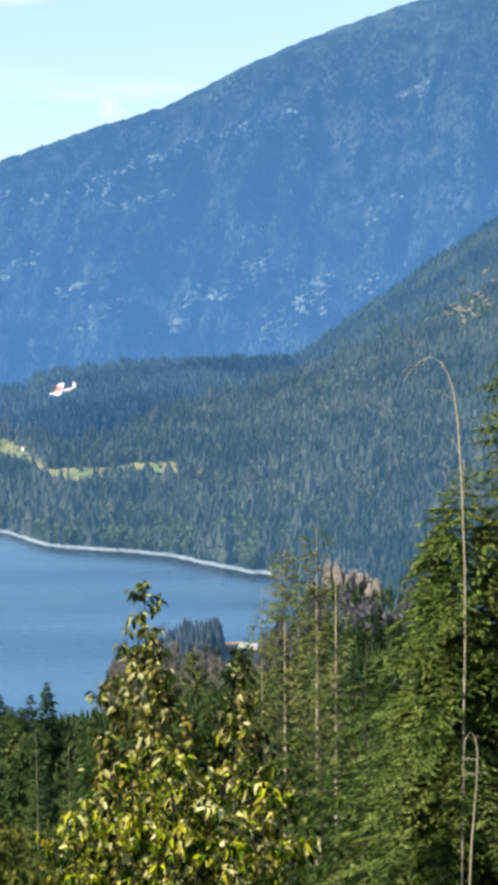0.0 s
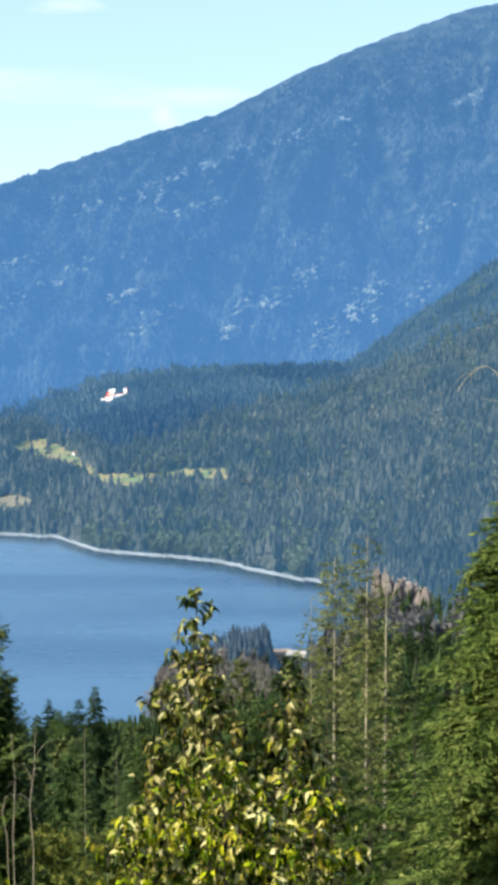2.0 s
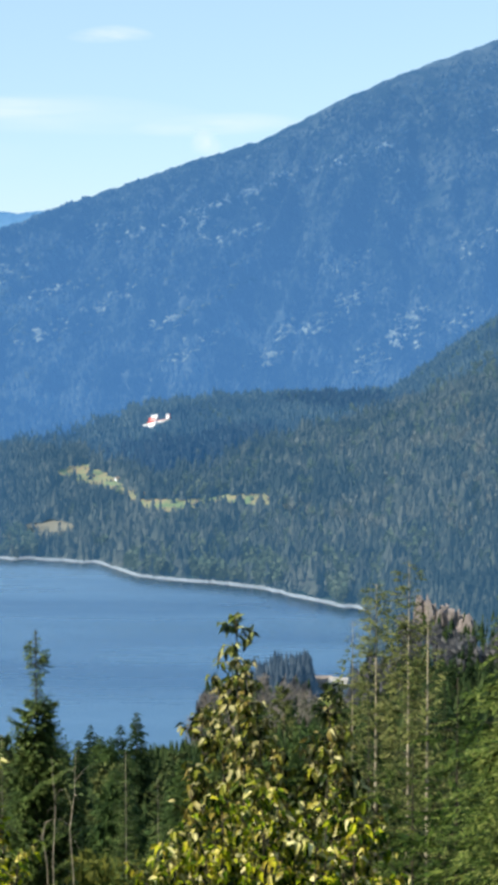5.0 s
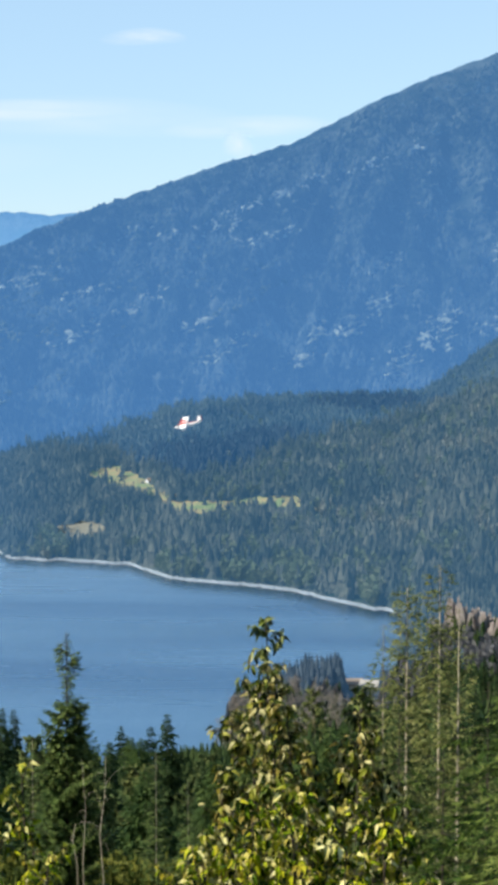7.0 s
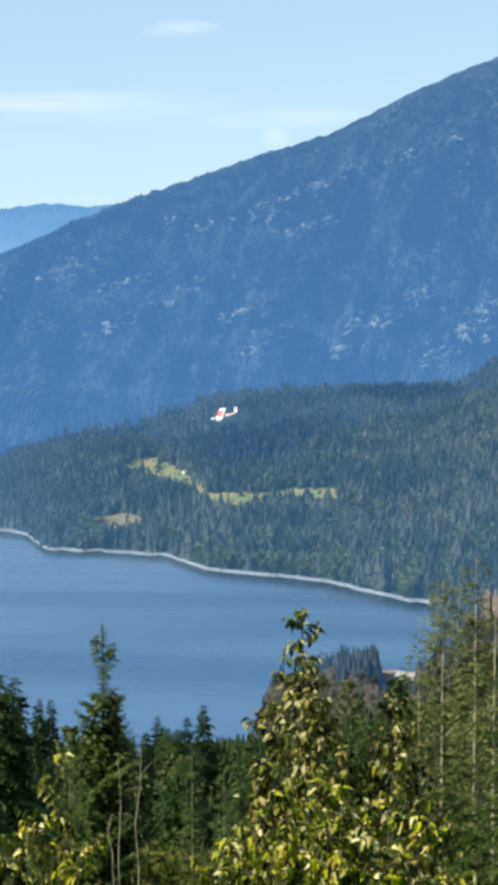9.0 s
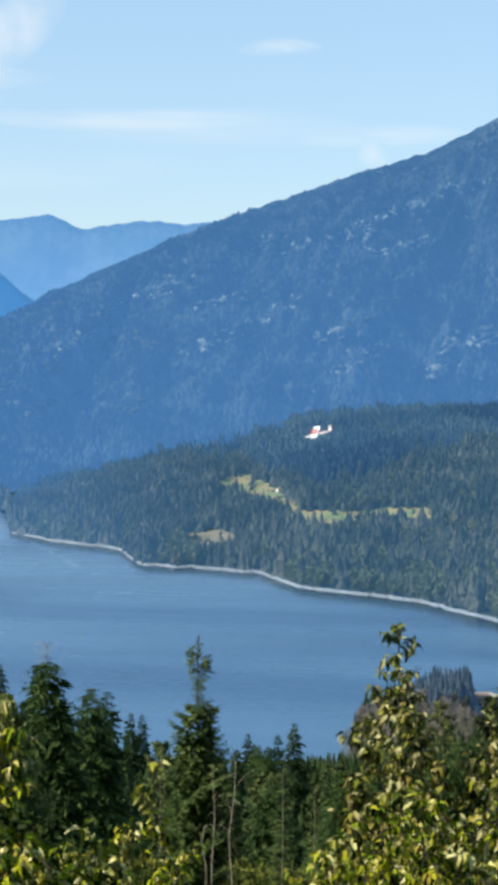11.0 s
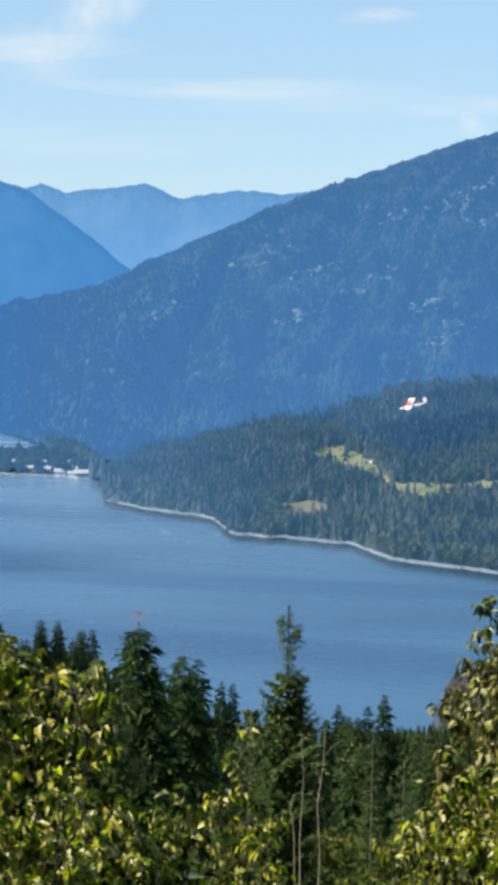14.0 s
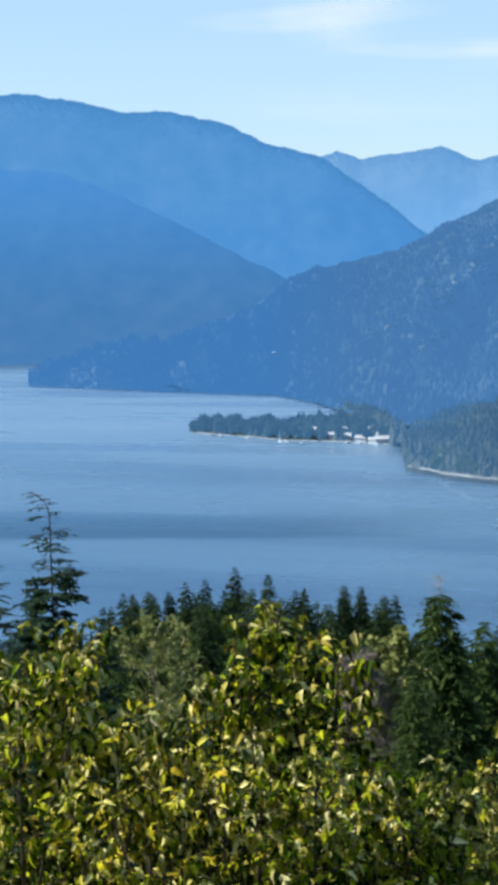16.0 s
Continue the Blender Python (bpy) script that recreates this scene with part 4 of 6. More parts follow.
for i in range(80):
    a_ = rng.uniform(-31, 8)
    r_ = rng.uniform(280, 560)
    limit = float(np.interp(a_, *SKYLINE)) - rng.uniform(0.0, 1.6)
    z_ = float(ground_height(np.array(a_), np.array(r_)))
    h_ = EYE + r_ * math.tan(radians(limit)) - z_
    if h_ > 8:
        put_tree(FIRS[i % 4], a_, r_, h=min(h_, 34), label="dark green fir in the wood below the hillside")
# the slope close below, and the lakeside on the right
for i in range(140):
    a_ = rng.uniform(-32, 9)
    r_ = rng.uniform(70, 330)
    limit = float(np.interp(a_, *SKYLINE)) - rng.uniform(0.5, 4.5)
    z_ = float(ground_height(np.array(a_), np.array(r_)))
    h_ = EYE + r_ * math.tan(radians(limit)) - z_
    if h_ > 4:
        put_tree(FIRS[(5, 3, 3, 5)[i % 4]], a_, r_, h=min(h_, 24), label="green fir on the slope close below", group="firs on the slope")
for i in range(40):
    a_ = rng.uniform(-4.6, 4.5)
    r_ = rng.uniform(640, 860)
    z_ = float(ground_height(np.array(a_), np.array(r_)))
    if z_ > 0.5:
        limit = float(np.interp(a_, [-4.7, -3.5, -2.5, -1.1, -0.95, 0.25, 0.4, 1.5, 4.5], [-12.9, -12.2, -11.55, -11.5, -12.7, -12.7, -11.4, -11.3, -10.6])) - rng.uniform(0, 0.6)
        put_tree(FIRS[i % 4], a_, r_, h=min(26, max(6, EYE + r_ * math.tan(radians(limit)) - z_)), label="dark lakeside fir near the house", group="lakeside firs")
for t in FIRS:
    for o in (*t.children_recursive, t):
        bpy.data.objects.remove(o)
k = 9000
a, r = np.where(np.arange(k) < 5500, rng.uniform(-34, 11, k), rng.uniform(-6.5, 6, k)), np.where(np.arange(k) < 5500, 330 + 430 * rng.uniform(0, 1, k) ** 0.8, rng.uniform(430, 960, k))
z = ground_height(a, r)
lim = EYE + r * np.tan(np.radians(np.interp(a, *SKYLINE) - rng.uniform(0.4, 2.6, k))) - z
size = np.where((r > 600) & (a > -4.6), rng.uniform(8, 17, k), np.minimum(rng.uniform(10, 26, k), lim))
size = np.where((a > -1.0) & (a < 0.3), np.minimum(size, EYE + r * np.tan(np.radians(-12.7)) - z), size)
keep = (size > 4) & (z > 0.6)
a, r, z, size = a[keep], r[keep], z[keep], size[keep]
V, F = conifer_template(7, 8, rng)
V, F = scatter(V, F, polar(a, r, z - 0.5), size, size * rng.uniform(0.15, 0.24, len(a)), rng)
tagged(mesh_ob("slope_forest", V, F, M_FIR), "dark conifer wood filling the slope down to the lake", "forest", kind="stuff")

# low bushes on the steep ground just below
g = np.random.default_rng(77)
V, F = [], []
for i in range(150):
    u_ = g.normal(0, 1, 3)
    u_ /= np.linalg.norm(u_)
    c_ = np.array([u_[0] * g.uniform(0.4, 1.0), u_[1] * g.uniform(0.4, 1.0), 0.5 + u_[2] * 0.5])
    w_ = g.normal(0, 1, (3, 3)) * 0.075
    F.append((len(V), len(V) + 1, len(V) + 2))
    V += [c_ + w_[0], c_ + w_[1], c_ + w_[2]]
k = 4200
near_ = np.arange(k) < 1000
a, r = np.where(near_, g.uniform(-180, 180, k), g.uniform(-36, 12, k)), np.where(near_, 1.5 + 14 * g.uniform(0, 1, k) ** 0.6, 10 + 130 * g.uniform(0, 1, k) ** 0.7)
size = g.uniform(0.8, 1.6, k) * np.interp(r, [1.5, 6, 14, 40, 140], [0.16, 0.35, 0.6, 1.3, 2.6])
V, F = scatter(np.array(V), np.array(F), polar(a, r, ground_height(a, r) - 0.1), size, size * g.uniform(0.5, 0.9, k), g)
tagged(mesh_ob("undergrowth", V, F, M_UNDER), "dark tangled undergrowth covering the steep slope", "undergrowth", kind="stuff")


# ---- near shrubs and trees on the hillside ----
def leaf_mesh(name, at, direction, normal, length, width, material, parent, label="", curl=0.5):
    """Folded, drooping leaves, one at each place; arrays of places, directions, normals and sizes."""
    d = direction / np.linalg.norm(direction, axis=1, keepdims=True)
    s = np.cross(d, normal)
    s /= np.linalg.norm(s, axis=1, keepdims=True) + 1e-9
    u = np.cross(s, d)
    L, W = length[:, None], width[:, None]
    rows = [at, at + d * L * 0.35 + s * W * 0.5 + u * W * 0.18, at + d * L * 0.35 - u * W * 0.1, at + d * L * 0.35 - s * W * 0.5 + u * W * 0.18,
            at + d * L * 0.72 + s * W * 0.34 - u * L * curl * 0.35, at + d * L * 0.72 - u * L * curl * 0.5, at + d * L * 0.72 - s * W * 0.34 - u * L * curl * 0.35, at + d * L - u * L * curl]
    V = np.stack(rows, 1).reshape(-1, 3)
    T = np.array([(0, 1, 2), (0, 2, 3), (1, 4, 5), (1, 5, 2), (2, 5, 6), (2, 6, 3), (4, 7, 5), (5, 7, 6)])
    F = (T[None] + (np.arange(len(at)) * 8)[:, None, None]).reshape(-1, 3)
    return mesh_ob(name, V, F, material, parent, label)


def needle_mesh(name, at, direction, normal, length, width, material, parent):
    """Small flat sprays of needles, one kite at each place."""
    d = direction / np.linalg.norm(direction, axis=1, keepdims=True)
    s = np.cross(d, normal)
    s /= np.linalg.norm(s, axis=1, keepdims=True) + 1e-9
    L, W = length[:, None], width[:, None]
    V = np.stack([at, at + d * L * 0.45 + s * W * 0.5, at + d * L - np.array([0, 0, 0.12]) * L, at + d * L * 0.45 - s * W * 0.5], 1).reshape(-1, 3)
    F = (np.array([(0, 1, 2, 3)])[None] + (np.arange(len(at)) * 4)[:, None, None]).reshape(-1, 4)
    ob = mesh_ob(name, V, F, material, parent)
    ob["kind"] = "stuff"
    return ob


one_ = leaf_mesh("leaf", np.zeros((1, 3)), np.array([[0, 1.0, 0]]), np.array([[0, 0, 1.0]]), np.array([1.0]), np.array([1.0]), M_LEAF, None, curl=0.55)
LEAF = one_.data
LEAF.materials[0] = M_LEAFPIECE
TAN = LEAF.copy()
TAN.materials[0] = M_TANPIECE
bpy.data.objects.remove(one_)


def shrub(name, az, r, stems, label, seed, leaf=0.085, per_shoot=13, shoots=26, slim=0.47, material=M_LEAF, spread=0.24, lowest=0.08):
    """A leafy shrub: stems rise from one root to their tops, each top given as (bearing, elevation), and bear side shoots with hanging leaves."""
    g = np.random.default_rng(seed)
    base = polar(np.array(az), float(r), 0.0)
    base[2] = ground_height(np.array(az), np.array(float(r))) - 0.05
    root = thing(name, base, label, "shrub")
    at, dr, nm = [], [], []
    for sa_, sel in stems:
        rr_ = r + g.uniform(-0.5, 0.5) * min(1.0, r / 10)
        top = polar(np.array(sa_), rr_, EYE + rr_ * math.tan(radians(sel))) - base
        foot = np.array([g.normal(0, 0.08), g.normal(0, 0.08), 0])
        foot[:2] += top[:2] * 0.35
        bend = np.array([g.normal(0, 0.12), g.normal(0, 0.12), 0])
        curve = [foot * (1 - q) + top * q + bend * math.sin(math.pi * q) for q in np.linspace(0, 1, 9)]
        bm = bmesh.new()
        h = float(np.linalg.norm(top))
        tube(bm, curve, [0.0028 * h * (1 - 0.8 * q) + 0.0025 for q in np.linspace(0, 1, 9)], 5)
        for i in range(shoots):
            q = lowest + (1 - lowest) * ((i + g.uniform(0, 1)) / shoots)
            j = min(7, int(q * 8))
            p0 = curve[j] + (curve[j + 1] - curve[j]) * (q * 8 - j)
            ang = g.uniform(0, 2 * math.pi)
            L = spread * (1.05 - q) ** 0.6 * g.uniform(0.5, 1.3) + 0.08
            rise = g.uniform(0.2, 0.8)
            dv = np.array([math.cos(ang), math.sin(ang), rise])
            p1 = p0 + dv * L
            tube(bm, [p0, (p0 + p1) / 2 + np.array([0, 0, 0.05 * L]), p1], [0.004, 0.003, 0.0015], 4)
            for m in range(per_shoot):
                w = 0.15 + 0.85 * (m + g.uniform(0, 1)) / per_shoot
                at.append(p0 + (p1 - p0) * w + g.normal(0, 0.012, 3))
                a2 = g.uniform(0, 2 * math.pi)
                dr.append([math.cos(a2) * 0.7 + dv[0] * 0.25, math.sin(a2) * 0.7 + dv[1] * 0.25, g.uniform(-1.5, 0.4)])
                nm.append([g.normal(0, 0.5), g.normal(0, 0.5) - 0.3, 1.0])
        for m in range(5):
            at.append(curve[-1] - np.array([0, 0, 0.03 * m]))
            a2 = g.uniform(0, 2 * math.pi)
            dr.append([math.cos(a2), math.sin(a2), g.uniform(-0.2, 1.2)])
            nm.append([g.normal(0, 0.5), g.normal(0, 0.5), 1.0])
        part("stem", bm, M_TWIG, root)
    k = len(at)
    ln = leaf * g.uniform(0.55, 1.12, k)
    at, dr, nm, wd = np.array(at), np.array(dr), np.array(nm), ln * slim * g.uniform(0.8, 1.2, k)
    # the highest leaves are pieces of their own
    order = np.argsort(-at[:, 2])
    top_, rest = order[:70], order[70:]
    leaf_mesh("foliage", at[rest], dr[rest], nm[rest], ln[rest], wd[rest], material, root, curl=0.65)["kind"] = "stuff"
    for i in top_:
        z_ = Vector(dr[i]).normalized()
        x_ = z_.cross(Vector(nm[i])).normalized()
        m_ = Matrix((x_, z_, x_.cross(z_))).transposed().to_4x4()
        one = new("leaf", LEAF if material is M_LEAF else TAN)
        one.parent = root
        one.matrix_local = Matrix.Translation(at[i]) @ m_ @ Matrix.Diagonal((wd[i], ln[i], ln[i], 1))
    return root


LEAFY = "leafy shrub with drooping green and yellowing leaves"
AUTUMN = "leafy shrub with curled tan and yellowing leaves"
shrub("leafy_shrub", -27.0, 8.4, [(-30.59, -12.36), (-29.77, -13.06), (-28.91, -13.2), (-28.03, -12.49), (-27.06, -12.16), (-26.4, -12.56), (-26.64, -14.14), (-28.4, -14.89), (-29.36, -15.03), (-25.99, -15.28), (-27.38, -13.27)], LEAFY, 1, leaf=0.072, shoots=52)
shrub("autumn_shrub", -24.2, 8.2, [(-25.2, -15.5), (-24.57, -14.03), (-23.93, -15.63), (-22.91, -13.71), (-22.56, -15.15), (-23.56, -16.39), (-24.74, -16.71), (-21.98, -15.69), (-25.71, -16.49), (-22.89, -16.96)], AUTUMN, 9, leaf=0.066, shoots=50, spread=0.2, material=M_TANLEAF)
shrub("leafy_shrub", -20.8, 8.0, [(-21.48, -13.46), (-20.99, -12.24), (-20.56, -11.59), (-19.93, -12.02), (-19.26, -12.65), (-18.49, -12.94), (-17.82, -13.32), (-17.2, -13.88), (-17.55, -15.0), (-18.12, -14.35), (-19.39, -14.24), (-20.55, -13.85)], LEAFY, 2, leaf=0.07, shoots=54)
shrub("leafy_shrub", -17.0, 8.2, [(-16.91, -16.3), (-16.24, -17.22), (-15.56, -17.85), (-14.89, -18.3), (-17.31, -16.85), (-15.96, -18.85), (-14.31, -19.19)], LEAFY, 3, leaf=0.07, shoots=50)
shrub("leafy_shrub", -14.4, 8.6, [(-15.0, -17.4), (-14.2, -17.0), (-13.4, -18.0), (-14.6, -18.4)], LEAFY, 4, leaf=0.07, shoots=60)
shrub("autumn_shrub", -23.4, 6.9, [(-25.57, -15.75), (-24.69, -15.51), (-23.72, -16.0), (-22.94, -15.66), (-22.16, -16.14), (-21.49, -16.71), (-26.47, -16.63), (-24.33, -16.91), (-27.27, -17.33)], AUTUMN, 10, leaf=0.058, shoots=44, spread=0.2, material=M_TANLEAF)
shrub("leafy_shrub", -18.6, 7.0, [(-18.48, -16.85), (-17.5, -16.76), (-16.73, -17.49), (-15.76, -18.04), (-19.27, -17.67), (-14.99, -18.94), (-20.26, -17.93), (-17.91, -18.13)], LEAFY, 11, leaf=0.058, shoots=44, spread=0.2)
shrub("yellow_shrub", -12.1, 10.0, [(-12.1, -15.0), (-11.8, -16.2), (-12.6, -16.6), (-11.2, -17.6)], "slender shrub with bright yellow-green leaves", 5, leaf=0.065, shoots=34, spread=0.2)
shrub("tall_shrub", -3.6, 13.0, [(-3.7, -10.15), (-4.9, -13.2), (-3.0, -13.0), (-2.2, -14.3), (-5.3, -15.2), (-4.3, -12.2), (-3.4, -11.6)], "tall slender shrub with pale drooping autumn leaves", 6, leaf=0.085, shoots=78, spread=0.27, material=M_OLIVELEAF)
shrub("tall_shrub", -0.6, 13.0, [(-0.4, -12.3), (-0.55, -13.1), (-0.25, -13.9), (-1.0, -14.4), (0.3, -14.9), (1.2, -16.2), (-1.6, -15.6)], "tall slender shrub with pale drooping autumn leaves", 7, leaf=0.085, shoots=76, spread=0.24, material=M_OLIVELEAF)
shrub("leafy_shrub", -4.2, 11.0, [(-6.8, -18.4), (-5.6, -17.2), (-4.4, -17.4), (-3.0, -17.0), (-1.6, -17.6), (-0.3, -18.0)], LEAFY, 8, leaf=0.06, shoots=80)

shrub("leafy_shrub", -2.6, 10.4, [(-6.2, -18.0), (-5.2, -16.6), (-4.2, -16.0), (-3.2, -15.5), (-2.3, -15.8), (-1.4, -16.2), (-0.6, -15.5), (0.2, -16.2), (0.9, -17.3), (-2.8, -17.2), (-4.8, -17.9), (-1.0, -17.6), (1.5, -18.6)], LEAFY, 12, leaf=0.074, shoots=50, spread=0.26)


def needle_tree(name, az, r, top_el, rad, label, seed, material, trunk_mat, whorls=34, each=6, bare_top=0.0, droop=0.2, twig=0.2, lean=(0, 0), clear=0.05, thick=0.012, density=1.0, bend=0.0, power=0.8, tip=0.03, needles=17, slim=0.2, profile=None, clump=0.5, spray=1.0, inner=0.24):
    """A near conifer: trunk, boughs and flat sprays of needles."""
    g = np.random.default_rng(seed)
    base = polar(np.array(az), float(r), 0.0)
    base[2] = ground_height(np.array(az), np.array(float(r))) - 0.05
    h = EYE + r * math.tan(radians(top_el)) - base[2]
    root = thing(name, base, label, "tree")
    axis = [np.array([lean[0] * q * q * h + bend * max(0, q - 0.955) ** 2 * 490, lean[1] * q * q * h, q * h - abs(bend) * max(0, q - 0.965) ** 2 * 260]) for q in np.linspace(0, 1, 97)]
    bm = bmesh.new()
    tube(bm, axis, [h * thick * (1 - 0.95 * q) + 0.003 for q in np.linspace(0, 1, 97)], 8)
    part("trunk", bm, trunk_mat, root, smooth=True)
    bb = bmesh.new()
    at, dr, nm, ln = [], [], [], []
    count = whorls * each
    lumps = g.uniform(0, 1, (40, 7))
    for w in range(count):
        t = min(0.995, clear + (1 - clear) * (w + g.uniform(-2, 3)) / count)
        j = min(95, max(0, int(t * 96)))
        p0 = axis[j] + (axis[j + 1] - axis[j]) * (t * 96 - j)
        thin = t > 1 - bare_top
        a_ = w * 2.4 + g.uniform(-0.5, 0.5)
        # boughs stand in lumps with gaps between them
        lump = 1 + clump * (1.3 * lumps[int(t * 39.9), int((a_ % 6.283) / 0.9)] - 0.85)
        L = (np.interp((1 - t) * h, *profile) if profile else rad * (1.02 - t) ** power) * g.uniform(0.5, 1.2) * lump + tip
        d = np.array([math.cos(a_), math.sin(a_), 0])
        e = np.array([-d[1], d[0], 0])
        fall = droop * g.uniform(0.5, 1.6)
        zs = lambda q: L * (0.25 * q - fall * 2.2 * q * q)
        tube(bb, [p0 + d * L * q + np.array([0, 0, zs(q)]) for q in (0, 0.33, 0.66, 1.0)], [0.008 * L + 0.002, 0.005 * L + 0.001, 0.0025, 0.001], 4)
        steps = max(2, int(L / twig * (1.4 if thin else 3.2) * density))
        for s_ in range(steps):
            q = inner + (1.02 - inner) * (s_ + g.uniform(0, 1)) / steps
            pq = p0 + d * L * q + np.array([0, 0, zs(q)])
            side = 1 if s_ % 2 else -1
            tl = min(twig * (1.35 - q), 0.55 * L) * g.uniform(0.7, 1.5) * (0.6 if thin else 1)
            tv = d * 0.6 + e * side * g.uniform(0.4, 1.0) + np.array([0, 0, g.uniform(-0.35, 0.0)])
            m = np.arange(needles)[:, None] / needles
            at.append(pq + tv * tl * m)
            dr.append(tv + g.normal(0, 0.4, (needles, 3)) * np.array([1, 1, 0.5]))
            nm.append(np.array([0, 0, 1.0]) + g.normal(0, 0.3, (needles, 3)))
            ln.append(tl * g.uniform(0.18, 0.36, needles) * spray)
    part("branchwork", bb, M_TWIG, root)["kind"] = "stuff"
    ln = np.concatenate(ln)
    needle_mesh("needle_foliage", np.concatenate(at), np.concatenate(dr), np.concatenate(nm), ln, ln * slim, material, root)
    return root


HEM = "bushy dark green hemlock among the hillside trees"
LAR = "slim olive-green larch with a bare pale trunk"
needle_tree("hemlock", 7.2, 14.85, -5.9, 1.1, "dark green hemlock round a pale nodding leader", 21, M_NEEDLE, M_PALEBARK, 60, 7, thick=0.003, twig=0.2, density=2.3, slim=0.34, spray=1.15, needles=20, droop=0.32, profile=([0, 0.12, 0.4, 0.9, 1.4, 2.5, 5.6], [0.03, 0.1, 0.26, 0.58, 0.75, 0.95, 1.2]))
needle_tree("cedar", 8.9, 15.0, -2.0, 1.2, "dense dark green cedar at the slope's edge", 22, M_DARKNEEDLE, M_TWIG, 44, 8, twig=0.2, density=2.0, power=0.6, slim=0.32)
needle_tree("hemlock", 5.3, 19.0, -10.6, 1.5, HEM, 23, M_MIDNEEDLE, M_TWIG, 24, 4, twig=0.38, density=1.5, slim=0.17, thick=0.006, spray=1.5, needles=17, droop=0.36, clump=1.0)
needle_tree("hemlock", 3.9, 21.0, -12.0, 1.5, HEM, 24, M_MIDNEEDLE, M_TWIG, 22, 4, twig=0.42, density=1.5, slim=0.17, thick=0.006, spray=1.5, needles=17, droop=0.36, clump=1.0)
needle_tree("hemlock", 6.3, 16.0, -11.5, 1.2, HEM, 31, M_MIDNEEDLE, M_TWIG, 22, 4, twig=0.34, density=1.5, slim=0.17, thick=0.006, spray=1.5, needles=17, droop=0.36, clump=1.0)
needle_tree("hemlock", 0.9, 24.0, -13.2, 1.5, HEM, 32, M_MIDNEEDLE, M_TWIG, 22, 4, twig=0.42, density=1.5, slim=0.17, thick=0.006, spray=1.5, needles=17, droop=0.36, clump=1.0)
needle_tree("hemlock", 2.4, 22.0, -14.2, 1.4, HEM, 33, M_MIDNEEDLE, M_TWIG, 22, 4, twig=0.40, density=1.5, slim=0.17, thick=0.006, spray=1.5, needles=17, droop=0.36, clump=1.0)
needle_tree("larch", 2.25, 28.0, -8.2, 1.0, LAR, 25, M_LARCH, M_PALEBARK, 40, 8, thick=0.0062, power=0.6, droop=-0.1, twig=0.15, density=1.0, slim=0.5, spray=1.4, clump=0.6, inner=0.42)
needle_tree("larch", 1.15, 29.0, -8.95, 1.1, LAR, 26, M_LARCH, M_PALEBARK, 40, 8, thick=0.0062, power=0.6, droop=-0.1, twig=0.15, density=1.0, slim=0.5, spray=1.4, clump=0.6, inner=0.42)
needle_tree("larch", 2.9, 27.0, -9.6, 0.95, LAR, 27, M_LARCH, M_PALEBARK, 30, 8, thick=0.0062, droop=-0.03, twig=0.15, density=0.9, slim=0.5, spray=1.5, clump=0.8, inner=0.42)
needle_tree("larch", 0.35, 30.0, -10.2, 0.95, LAR, 34, M_LARCH, M_PALEBARK, 30, 8, thick=0.004, droop=-0.03, twig=0.15, density=0.9, slim=0.5, spray=1.5, clump=0.8, inner=0.42)
needle_tree("young_fir", -10.5, 15.0, -10.4, 1.1, "narrow young fir with clumped foliage at its tip", 28, M_DARKNEEDLE, M_TWIG, 90, 8, tip=0.01, droop=-0.12, twig=0.08, density=1.5, slim=0.5, spray=1.8, thick=0.005, clump=0.7, profile=([0, 0.08, 0.13, 0.3, 0.48, 0.58, 0.66, 0.9, 1.3, 2.4, 4.5], [0.012, 0.015, 0.07, 0.09, 0.06, 0.025, 0.10, 0.19, 0.27, 0.36, 0.5]))
needle_tree("young_fir", -28.0, 12.0, -7.4, 1.5, "young fir with a thin bare bent leader", 29, M_HEMLOCK, M_TWIG, 44, 7, bare_top=0.13, bend=-0.16, lean=(-0.005, 0), power=0.95, density=2.2, twig=0.1, droop=0.12, thick=0.0035, slim=0.6, spray=1.3, clump=0.8, inner=0.1)
for az_, r_, el_, sd in ((-7.4, 60, -14.4, 41), (-11.6, 70, -13.8, 43), (-6.3, 66, -15.4, 45)):
    needle_tree("larch", az_, r_, el_, 0.95, "slim dark conifer with a pale trunk in the wood", sd, M_DARKNEEDLE, M_PALEBARK, 30, 7, thick=0.004, droop=0.0, twig=0.22, density=0.9, slim=0.4, power=0.7)
needle_tree("young_fir", -30.3, 11.0, -9.8, 1.3, "young fir with long arching dark boughs", 30, M_HEMLOCK, M_TWIG, 24, 6, power=0.7, density=1.4, twig=0.09, droop=0.12, thick=0.005, slim=0.6)


